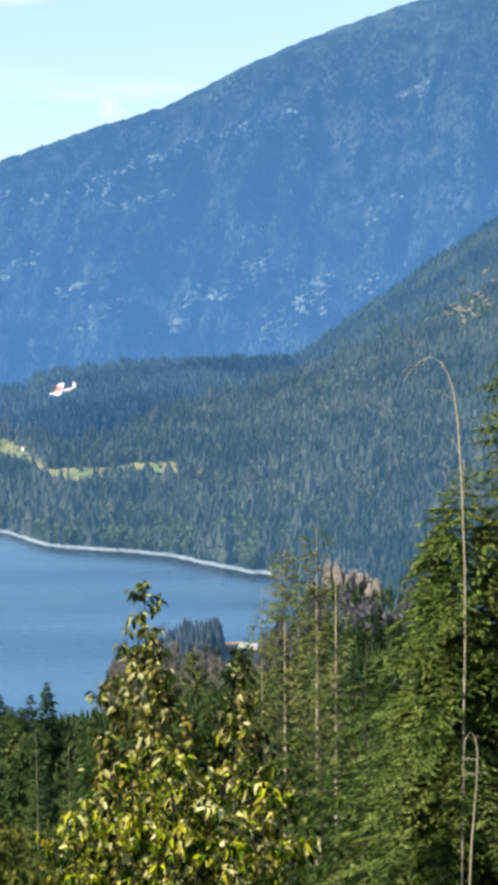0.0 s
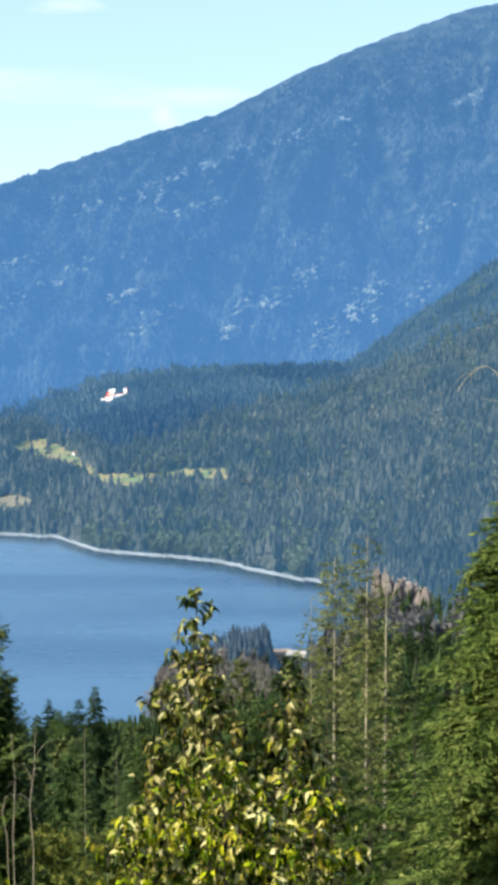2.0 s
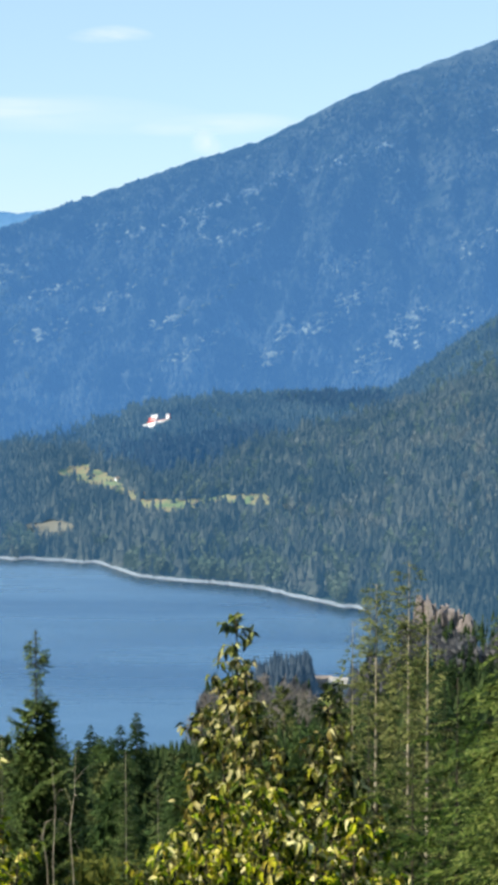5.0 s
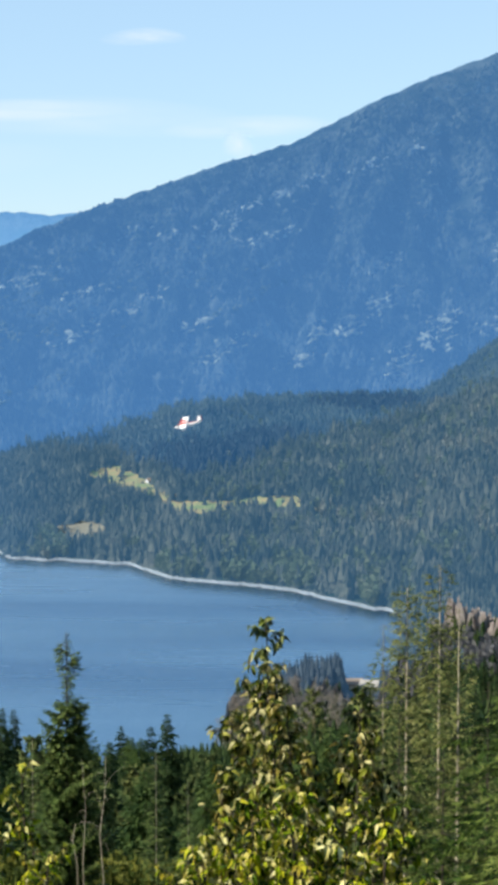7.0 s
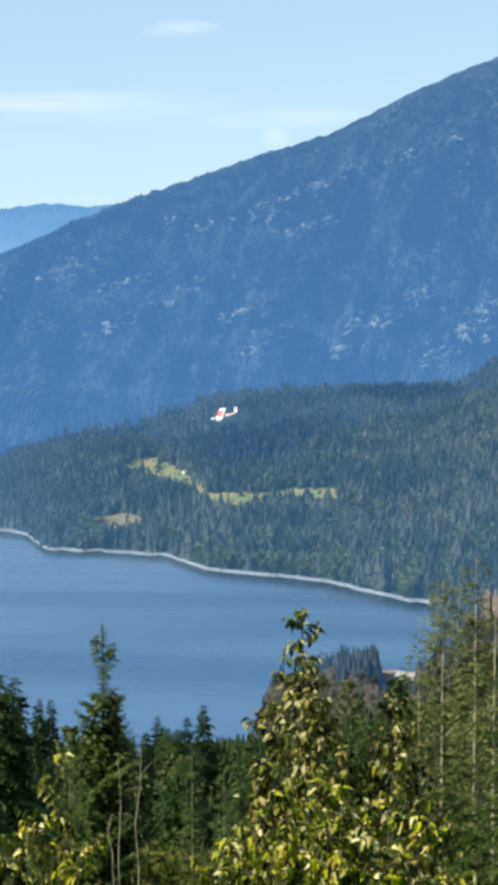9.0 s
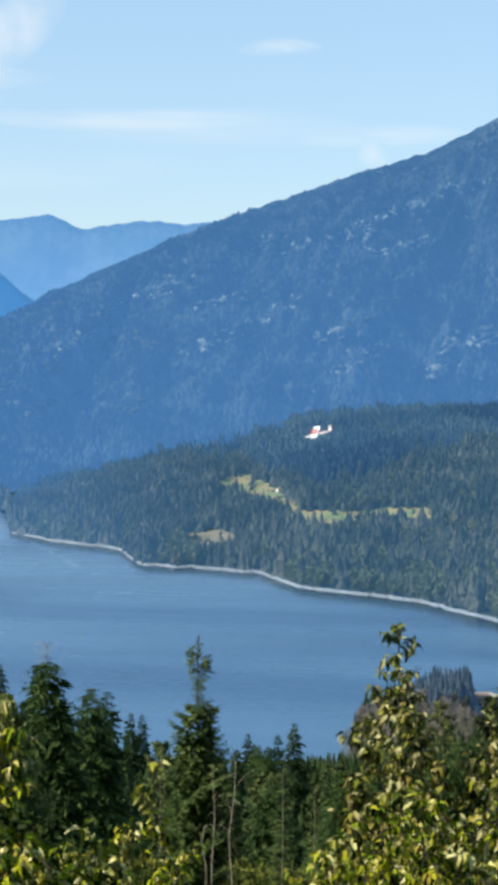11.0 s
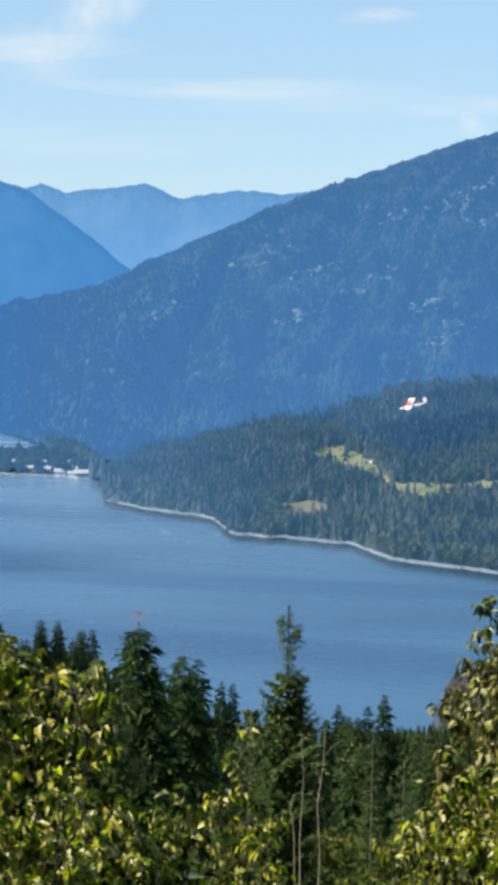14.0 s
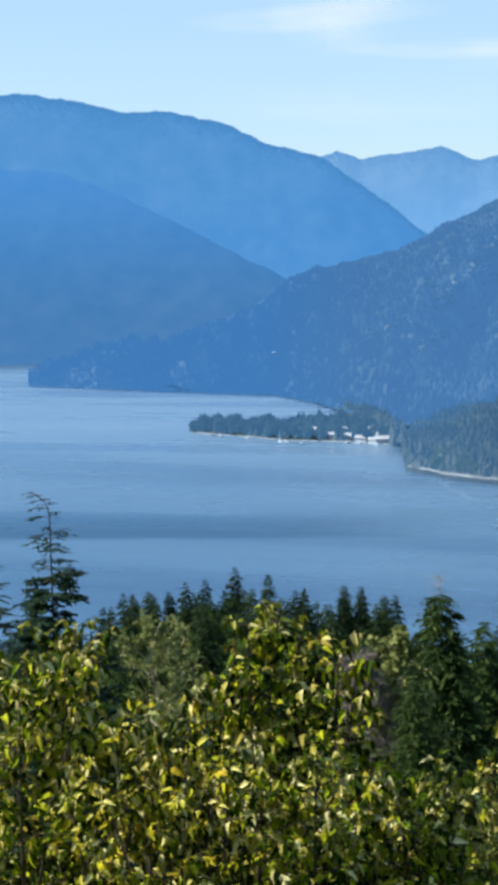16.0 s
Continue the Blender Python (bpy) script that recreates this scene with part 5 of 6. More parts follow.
# ---- seaplane over the valley ----
def seaplane(az, el, r):
    x, y, z = polar(np.array(az), float(r), EYE + r * math.tan(radians(el)))
    root = thing("seaplane", (0, 0, 0), "small white and red flying boat banking over the valley", "aeroplane")
    white = surface("white_paint", [(0.3, (0.75, 0.75, 0.74)), (0.7, (0.85, 0.85, 0.84))], (4, 0.6), rough=0.35)
    red = surface("red_paint", [(0.3, (0.45, 0.03, 0.02)), (0.7, (0.6, 0.06, 0.03))], (4, 0.6), rough=0.35)
    faded = surface("faded_red_paint", [(0.3, (0.50, 0.22, 0.20)), (0.7, (0.60, 0.30, 0.27))], (4, 0.6), rough=0.4)
    dark = surface("dark_glazing", [(0.3, (0.02, 0.02, 0.025)), (0.7, (0.03, 0.03, 0.035))], (2, 0.3), rough=0.15)

    def box(bm, x0, x1, y0, y1, z0, z1, taper=1.0):
        m = bmesh.ops.create_cube(bm, size=1)
        for v in m["verts"]:
            k_ = taper if v.co.x < 0 else 1.0
            v.co = Vector(((x0 + x1) / 2 + v.co.x * (x1 - x0), (y0 + y1) / 2 + v.co.y * (y1 - y0) * k_, (z0 + z1) / 2 + v.co.z * (z1 - z0)))
        return m
    # nose to +x
    bm = bmesh.new()
    st = [(-9.6, 0.25, 0.4, 1.0), (-7, 0.6, 0.8, 0.7), (-3, 1.15, 1.3, 0.1), (0, 1.3, 1.5, 0), (4, 1.3, 1.5, 0), (7, 1.15, 1.2, -0.1), (9, 0.7, 0.8, -0.3), (10, 0.15, 0.25, -0.4)]
    rings = []
    for x_, w, h, zc in st:
        rings.append([bm.verts.new((x_, w * math.cos(q), zc + h * math.sin(q) * (1.15 if math.sin(q) < 0 else 1))) for q in np.linspace(0, 2 * math.pi, 12, endpoint=False)])
    for a_, b_ in zip(rings, rings[1:]):
        for k_ in range(12):
            bm.faces.new((a_[k_], a_[(k_ + 1) % 12], b_[(k_ + 1) % 12], b_[k_]))
    bm.faces.new(rings[0][::-1]), bm.faces.new(rings[-1])
    part("fuselage", bm, white, root, smooth=True)
    bm = bmesh.new()
    box(bm, 0.2, 4.8, -1.7, 1.7, 1.72, 2.12)
    part("wing_centre", bm, faded, root, "faded red wing centre section")
    for s_ in (-1, 1):
        bm = bmesh.new()
        box(bm, 0.2, 4.8, min(s_ * 1.7, s_ * 13.6), max(s_ * 1.7, s_ * 13.6), 1.7, 2.1)
        part("wing", bm, white, root, "white outer wing")
        bm = bmesh.new()
        tube(bm, [(1.0, s_ * 3.8, 2.5), (4.6, s_ * 3.8, 2.5), (6.2, s_ * 3.8, 2.4)], [0.5, 0.65, 0.35], 10)
        engine = part("engine", bm, red, root, smooth=True)
        for blade in range(4):
            bm = bmesh.new()
            box(bm, 6.15, 6.25, -0.12, 0.12, 0.2, 1.9)
            prop = part("propeller_blade", bm, dark, engine)
            prop.matrix_local = Matrix.Translation((0, s_ * 3.8, 2.4)) @ Matrix.Rotation(radians(90 * blade + 30), 4, "X")
        bm = bmesh.new()
        tube(bm, [(0.8, s_ * 11.5, 0.2), (2.6, s_ * 11.5, 0.1), (4.2, s_ * 11.5, 0.3)], [0.15, 0.4, 0.1], 8)
        tip_float = part("float", bm, white, root, smooth=False)
        bm = bmesh.new()
        box(bm, 2.2, 2.7, s_ * 11.5 - 0.08, s_ * 11.5 + 0.08, 0.35, 1.95)
        part("strut", bm, white, tip_float)
    bm = bmesh.new()
    box(bm, -9.8, -7.4, -0.15, 0.15, 1.0, 5.2)
    fin = part("fin", bm, white, root, "white tail fin")
    bm = bmesh.new()
    box(bm, -10.3, -9.84, -0.12, 0.12, 1.1, 5.0)
    part("rudder", bm, red, fin, "red rudder")
    bm = bmesh.new()
    box(bm, -9.6, -7.7, -5.2, 5.2, 3.3, 3.5)
    part("tailplane", bm, white, fin, "white tailplane")
    bm = bmesh.new()
    box(bm, -7.5, 6.0, -0.3, 0.3, 0.9, 1.55)
    part("stripe", bm, red, root, "red stripe along the spine")
    bm = bmesh.new()
    box(bm, 6.6, 8.3, -0.85, 0.85, 0.55, 1.15, 1.25)
    part("windscreen", bm, dark, root)
    root.matrix_world = Matrix.Translation((x, y, z)) @ pose(0, 0, 0, 0, 0, 180 - az - 8) @ pose(0, 0, 0, -14, 10, 0)
    return root


seaplane(-6.24, -3.5, 1200.0)


# ---- pale rock on the mountainside ----
# rock and scree carry the mountain's blue haze as emission
M_CLIFF = surface("pale_cliff", [(0.36, (0.030, 0.045, 0.039)), (0.60, (0.112, 0.134, 0.112))], (60, 12), bump=2, bump_scale=8, glow=(0.036, 0.112, 0.258))
M_SCREE = surface("grey_scrub_and_scree", [(0.36, (0.012, 0.021, 0.018)), (0.64, (0.052, 0.066, 0.058))], (90, 20), bump=1.5, bump_scale=8, glow=(0.036, 0.112, 0.254), spec=0.0)
M_CUT = surface("pink_rock_cut", [(0.3, (0.17, 0.14, 0.125)), (0.7, (0.33, 0.285, 0.26))], (12, 2), bump=0.8, bump_scale=3)


def outcrops(name, spots, material, label, seed, on_hill=False, sizes=(2.2, 8.5)):
    """Ragged slabs of rock lying on the slope round each (bearing, elevation, half width, half height, count)."""
    g = np.random.default_rng(seed)
    V, F = [], []
    sr = np.linspace(0.02, 0.97, 160)
    for a0, e0, wa, we, k_ in spots:
        for _ in range(int(k_ * 2.4)):
            a_ = a0 + g.normal(0, wa)
            e_ = e0 + g.normal(0, we * 0.9) + (0 if on_hill else 0.4 * (a_ - a0))
            if on_hill:
                rs = np.linspace(1150, 2500, 160)
                el = np.maximum.accumulate(elevation(np.full(160, a_), rs))
                r_ = float(np.interp(e_, el, rs))
                z_ = float(ground_height(np.array(a_), np.array(r_))) + 5
            else:
                Z_, R_ = mountain_surface(np.full(160, a_), sr, MAIN["crest_el"], MAIN["crest_r"], MAIN["foot_r"], MAIN["foot_z"], MAIN["seed"], MAIN["gully"])
                el = np.degrees(np.arctan2(Z_ - EYE, R_))
                q = float(np.interp(e_, np.maximum.accumulate(el), sr))
                r_, z_ = float(np.interp(q, sr, R_)) - 6, float(np.interp(q, sr, Z_)) + 6
            c0 = polar(np.array(a_), r_, z_)
            size = g.uniform(*sizes)
            run = g.normal(0.25, 0.7)
            m_, o = 7, len(V)
            V.append(c0 + np.array([0, 2.0, 0.8]))
            for j in range(m_):
                t_ = 2 * math.pi * j / m_
                q = size * g.uniform(0.45, 1.2)
                V.append(c0 + np.array([math.cos(t_) * q * 0.8 + math.sin(t_) * q * run, 5 + math.sin(t_) * 3, math.sin(t_) * q * 0.6]))
            F += [(o, o + 1 + j, o + 1 + (j + 1) % m_) for j in range(m_)]
    return tagged(mesh_ob(name, V, F, material), label, "rock", kind="stuff")


outcrops("rock_outcrops", [(1.4, 5.6, 0.25, 0.12, 8), (-0.1, 5.1, 0.3, 0.12, 8), (-3.3, 4.1, 1.1, 0.12, 26), (-2.8, 2.95, 0.15, 0.12, 7), (-4.7, 3.1, 0.12, 0.3, 10), (-5.4, 3.0, 0.2, 0.1, 6), (-3.6, 2.7, 0.3, 0.1, 8),
                           (0.5, 1.9, 0.3, 0.15, 7), (4.5, 2.35, 0.3, 0.25, 12), (5.8, 6.4, 0.4, 0.12, 8), (0.95, -1.6, 0.3, 0.2, 16), (2.35, -0.1, 0.35, 0.25, 16), (0.3, 0.4, 0.3, 0.25, 14), (-0.8, -0.3, 0.3, 0.3, 14),
                           (-1.7, -0.5, 0.25, 0.2, 9), (1.5, -1.0, 0.6, 0.35, 22), (3.8, -0.3, 0.4, 0.2, 10), (-2.5, -1.4, 0.4, 0.2, 9), (-5.4, -1.3, 0.3, 0.15, 7), (-4.4, -0.8, 0.5, 0.2, 9), (-7, 2.6, 0.3, 0.1, 6)],
         M_CLIFF, "pale rock slabs breaking through the mountain forest", 51)
outcrops("rock_outcrops", [(-9.5, 0.9, 0.7, 0.2, 14), (-11.4, 1.4, 0.4, 0.25, 16), (-12.2, 1.1, 0.4, 0.2, 10), (-13.3, 0.6, 0.3, 0.15, 8), (-10.0, -0.6, 0.4, 0.12, 9), (-9.2, 0.0, 0.3, 0.15, 8), (-7.5, 0.6, 0.5, 0.2, 10), (-6.0, -0.2, 0.4, 0.15, 8), (-14.6, -0.6, 0.5, 0.2, 9), (-8, 2.9, 0.3, 0.12, 7)],
         M_CLIFF, "pale rock slabs breaking through the mountain forest", 52)
g = np.random.default_rng(55)
flecks = []
while len(flecks) < 90:
    a_ = g.uniform(-17.5, 7.5)
    top_ = float(np.interp(a_, *MAIN["crest_el"]))
    e_ = g.uniform(-3.0, top_ - 0.6)
    if top_ - e_ < g.uniform(0.5, 7):
        flecks.append((a_, e_, g.uniform(0.2, 0.7), g.uniform(0.08, 0.3), int(g.integers(3, 9))))
outcrops("scree_patches", flecks, M_SCREE, "soft grey scrub and scree patches across the mountainside", 56, sizes=(2.5, 8))
outcrops("rock_cut", [(7.2, -1.2, 0.5, 0.25, 14), (8.0, -0.3, 0.3, 0.4, 12)], surface("pale_hill_rock", [(0.3, (0.085, 0.095, 0.095)), (0.7, (0.18, 0.18, 0.17))], (12, 2), bump=0.8, bump_scale=3), "bare pinkish rock faces on the wooded slope", 53, on_hill=True, sizes=(4, 9))


# a broken bluff of pink rock above the low ground
g = np.random.default_rng(58)
V, F = [], []
for i in range(46):
    a_ = 2.55 + 1.95 * (i + g.uniform(0, 1)) / 46
    top_ = EYE + 955 * math.tan(radians(-9.25 - 0.42 * (a_ - 2.55) + g.uniform(-0.3, 0.1)))
    foot_ = float(ground_height(np.array(a_), np.array(955.0))) - 1
    c0 = polar(np.array(a_), 955 + g.uniform(-8, 8), 0.0)
    w_, o = g.uniform(0.8, 2.4), len(V)
    for zz, k_ in ((foot_, 1.3), (foot_ * 0.4 + top_ * 0.6, 1.05), (top_, 0.45)):
        sh = g.normal(0, 0.6)
        V += [c0 + np.array([sx * w_ * k_ * g.uniform(0.7, 1.2) + sh, sy * 2.0 * k_, zz + g.uniform(-1, 1)]) for sx, sy in ((-1, -1), (1, -1), (1, 1), (-1, 1))]
    F += [(o + q * 4 + j, o + q * 4 + (j + 1) % 4, o + q * 4 + 4 + (j + 1) % 4, o + q * 4 + 4 + j) for q in range(2) for j in range(4)] + [(o + 8, o + 9, o + 10, o + 11)]
tagged(mesh_ob("rock_bluff", V, F, M_CUT), "broken pink rock bluff above the lakeside wood", "rock", kind="stuff")


# ---- clouds, part of the sky's backdrop ----
def cloud(a0, e0, wa, we, seed, amount, grain=3.0, label="thin white wisp of cloud", tilt=0.0):
    rows_, cols = 9, 25
    u, v = np.meshgrid(np.linspace(-1, 1, cols), np.linspace(-1, 1, rows_), indexing="ij")
    g = 4880.0
    ob = mesh_ob("cloud", polar(a0 + u * wa, g, EYE + g * np.tan(np.radians(e0 + v * we + tilt * u + 0.25 * we * np.sin(u * 2 + seed)))), grid_faces(cols, rows_), None, smooth=True)
    span = ob.data.attributes.new("span", "FLOAT_VECTOR", "POINT")
    span.data.foreach_set("vector", np.stack([u, 0 * u, v], -1).astype(np.float32).ravel())
    m = bpy.data.materials.new("cloud_wisp")
    m.use_nodes = True
    n, l = m.node_tree.nodes, m.node_tree.links
    n.remove(n["Principled BSDF"])
    tc = n.new("ShaderNodeTexCoord")
    own = n.new("ShaderNodeAttribute")
    own.attribute_name = "span"
    sep = n.new("ShaderNodeSeparateXYZ")
    l.new(own.outputs["Vector"], sep.inputs[0])

    def math_(op, a, b=None):
        k_ = n.new("ShaderNodeMath")
        k_.operation = op
        for i, w in enumerate((a, b)):
            if w is None:
                continue
            if isinstance(w, (int, float)):
                k_.inputs[i].default_value = w
            else:
                l.new(w, k_.inputs[i])
        return k_.outputs[0]
    fall = math_("SUBTRACT", 1.0, math_("ADD", math_("POWER", math_("ABSOLUTE", sep.outputs[0]), 2.0), math_("POWER", math_("ABSOLUTE", sep.outputs[2]), 2.0)))
    fall = math_("MAXIMUM", fall, 0.0)
    no = n.new("ShaderNodeTexNoise")
    no.inputs["Scale"].default_value, no.inputs["Detail"].default_value = grain, 6
    mp2 = n.new("ShaderNodeMapping")
    mp2.inputs["Location"].default_value = (seed * 3.7, seed, 0)
    mp2.inputs["Scale"].default_value = (0.6, 0.6, 0.8)
    l.new(tc.outputs["Generated"], mp2.inputs[0])
    l.new(mp2.outputs[0], no.inputs["Vector"])
    soft_ = math_("MAXIMUM", math_("SUBTRACT", math_("MULTIPLY", no.outputs["Fac"], 2.0), 0.45), 0.0)
    alpha = math_("MINIMUM", math_("MULTIPLY", math_("MULTIPLY", fall, soft_), amount), 0.9)
    # emission stands in for the sunlight on the cloud
    em = n.new("ShaderNodeEmission")
    em.inputs[0].default_value = (0.60, 0.66, 0.70, 1)
    tr = n.new("ShaderNodeBsdfTransparent")
    ms = n.new("ShaderNodeMixShader")
    l.new(alpha, ms.inputs[0])
    l.new(tr.outputs[0], ms.inputs[1])
    l.new(em.outputs[0], ms.inputs[2])
    l.new(ms.outputs[0], n["Material Output"].inputs[0])
    ob.data.materials[0] = m
    ob.visible_shadow = False
    return tagged(ob, label, "cloud", "clouds", kind="structure")


cloud(-7.7, 9.3, 1.5, 0.3, 1, 0.6)
cloud(-4.55, 5.75, 0.55, 0.45, 2, 0.68, label="small pale puff of cloud over the ridge")
cloud(-17.0, 9.4, 2.3, 1.25, 3, 0.85, 5.0, label="soft white cloud plume with ragged edges", tilt=1.7)
cloud(-18.9, 8.0, 2.4, 1.1, 4, 0.56, label="soft white cloud streak with ragged edges")
cloud(-13.2, 7.0, 5.5, 0.4, 5, 0.7, label="long thin band of high cloud")
cloud(-19.5, 8.1, 4.5, 0.5, 6, 0.56, label="long thin band of high cloud")
cloud(-4.0, 6.4, 3.2, 0.4, 7, 0.50, label="long thin band of high cloud")
cloud(-9.5, 6.6, 6.0, 0.7, 8, 0.31, label="faint broad veil of high cloud")
cloud(3.4, 11.0, 2.2, 0.6, 9, 0.43)
cloud(-25.0, 9.4, 5.0, 0.6, 10, 0.31, label="faint broad veil of high cloud")
cloud(-17.0, 5.4, 7.0, 0.8, 11, 0.22, label="faint broad veil of high cloud")


# ---- houses, boats and the town on the spit ----
M_WALLS = [surface("white_siding", [(0.3, (0.48, 0.54, 0.61)), (0.7, (0.60, 0.66, 0.73))], (5, 0.5)), surface("cream_siding", [(0.3, (0.46, 0.42, 0.35)), (0.7, (0.56, 0.51, 0.43))], (5, 0.5))]
M_ROOF = [surface("pale_roof", [(0.3, (0.35, 0.39, 0.44)), (0.7, (0.46, 0.50, 0.55))], (5, 0.5), rough=0.6), surface("brown_roof", [(0.3, (0.16, 0.13, 0.11)), (0.7, (0.26, 0.22, 0.19))], (5, 0.5)), surface("tan_roof", [(0.3, (0.27, 0.26, 0.245)), (0.7, (0.36, 0.345, 0.32))], (5, 0.5))]
# for the far slope's house: distance haze put in as emission
M_WALLS.append(surface("hazed_siding", [(0.3, (0.14, 0.15, 0.16)), (0.7, (0.18, 0.19, 0.20))], (5, 0.5), glow=(0.036, 0.128, 0.30)))
M_ROOF.append(surface("hazed_roof", [(0.3, (0.11, 0.12, 0.13)), (0.7, (0.15, 0.16, 0.17))], (5, 0.5), glow=(0.036, 0.128, 0.30)))
M_PANE = surface("dark_pane", [(0.3, (0.02, 0.025, 0.03)), (0.7, (0.04, 0.045, 0.05))], (2, 0.4), rough=0.1, spec=0.6)


def house(az, r, w, d, h, label, wall=0, roof=0, turn=0.0, z=None, panes=4):
    z = float(ground_height(np.array(az), np.array(float(r)))) if z is None else z
    x, y, _ = polar(np.array(az), float(r), 0.0)
    root = thing("house", (0, 0, 0), label, "house")
    bm = bmesh.new()
    rise = d * 0.28
    pts = [(-w / 2, -d / 2, -1.5), (-w / 2, d / 2, -1.5), (-w / 2, d / 2, h), (-w / 2, 0, h + rise), (-w / 2, -d / 2, h)]
    a_ = [bm.verts.new(q) for q in pts]
    b_ = [bm.verts.new((w / 2, q[1], q[2])) for q in pts]
    bm.faces.new(a_), bm.faces.new(b_[::-1])
    for i in range(5):
        bm.faces.new((a_[i], b_[i], b_[(i + 1) % 5], a_[(i + 1) % 5]))
    bmesh.ops.recalc_face_normals(bm, faces=bm.faces)
    part("wall", bm, M_WALLS[wall], root)
    bm = bmesh.new()
    o = 0.5
    for s_ in (-1, 1):
        sl = rise / (d / 2)
        q = [(-w / 2 - o, 0, h + rise + 0.05), (w / 2 + o, 0, h + rise + 0.05), (w / 2 + o, s_ * (d / 2 + o), h - sl * o + 0.05), (-w / 2 - o, s_ * (d / 2 + o), h - sl * o + 0.05)]
        lo = [bm.verts.new(v) for v in q]
        hi = [bm.verts.new((v[0], v[1], v[2] + 0.3)) for v in q]
        bm.faces.new(lo), bm.faces.new(hi[::-1])
        for i in range(4):
            bm.faces.new((lo[i], hi[i], hi[(i + 1) % 4], lo[(i + 1) % 4]))
    bmesh.ops.recalc_face_normals(bm, faces=bm.faces)
    part("roof", bm, M_ROOF[roof], root)
    for i in range(panes):
        bm = bmesh.new()
        m_ = bmesh.ops.create_cube(bm, size=1)
        for v in m_["verts"]:
            v.co = Vector((-w / 2 + w * (i + 0.5) / panes + v.co.x * w / panes * 0.45, -d / 2 - 0.03 + v.co.y * 0.12, h * 0.55 + v.co.z * h * 0.4))
        part("window", bm, M_PANE, root)
    root.matrix_world = Matrix.Translation((x, y, z)) @ pose(0, 0, 0, 0, 0, turn - az)
    return root


house(-0.66, 832, 10, 8, 9.0, "two-storey cream house with a brown roof by the near shore", 1, 1, 12)
house(-0.05, 826, 9, 7, 9.8, "cream house with a tan roof by the near shore", 1, 2, -15)
house(-17.4, 1806, 18, 11, 4.2, "long white lakeside building in the town", 0, 0, 4, panes=8)
house(-17.78, 1812, 7, 7, 3.2, "small white boathouse on the town's waterfront", 0, 0, -12, panes=2)
house(-18.15, 1822, 12, 9, 4.0, "white lakeside building in the town", 0, 0, -6)
house(-17.02, 1806, 10, 8, 3.4, "white lakeside building in the town", 0, 0, 10)
house(-17.7, 1850, 11, 8, 4, "white building behind the town's waterfront", 0, 0, 0)
house(-18.8, 1900, 11, 9, 6, "small white house among the town's trees", 0, 0, 25)
house(-19.7, 1905, 10, 8, 6, "small white house among the town's trees", 0, 0, -20)

g = np.random.default_rng(66)
for i in range(22):
    a_ = -20.6 + 3.8 * (i + g.uniform(0, 1)) / 22
    house(a_, 1842 + g.uniform(0, 75) + 14 * max(0, -18.7 - a_), g.uniform(6, 10), 7, g.uniform(3, 5.5), "small pale house among the trees of the lakeside town", 0, 0, g.uniform(-35, 35), panes=3)


def on_mountain(a_, e_):
    sr = np.linspace(0.02, 0.97, 200)
    Z_, R_ = mountain_surface(np.full(200, a_), sr, MAIN["crest_el"], MAIN["crest_r"], MAIN["foot_r"], MAIN["foot_z"], MAIN["seed"], MAIN["gully"])
    q = float(np.interp(e_, np.maximum.accumulate(np.degrees(np.arctan2(Z_ - EYE, R_))), sr))
    return float(np.interp(q, sr, R_)), float(np.interp(q, sr, Z_))


for a_, e_, w_ in ((-21.05, -3.1, 7),):
    r_, z_ = on_mountain(a_, e_)
    house(a_, r_ - 14, w_, 7, 3.5, "small white house in a clearing on the far slope", 2, 3, 5, z=z_ + 3, panes=1)

for a_, e_, w_, wl_, lb_ in ((-7.55, -5.45, 6.5, 0, "small white farmhouse at the edge of the meadow"), (-6.7, -6.0, 8, 1, "low brown barn beside the meadow")):
    rs_ = np.linspace(1200, 2300, 400)
    r_ = float(np.interp(e_, np.maximum.accumulate(elevation(np.full(400, a_), rs_)), rs_))
    house(a_, r_, w_, 6, 2.6, lb_, wl_, 1, 20, panes=2)


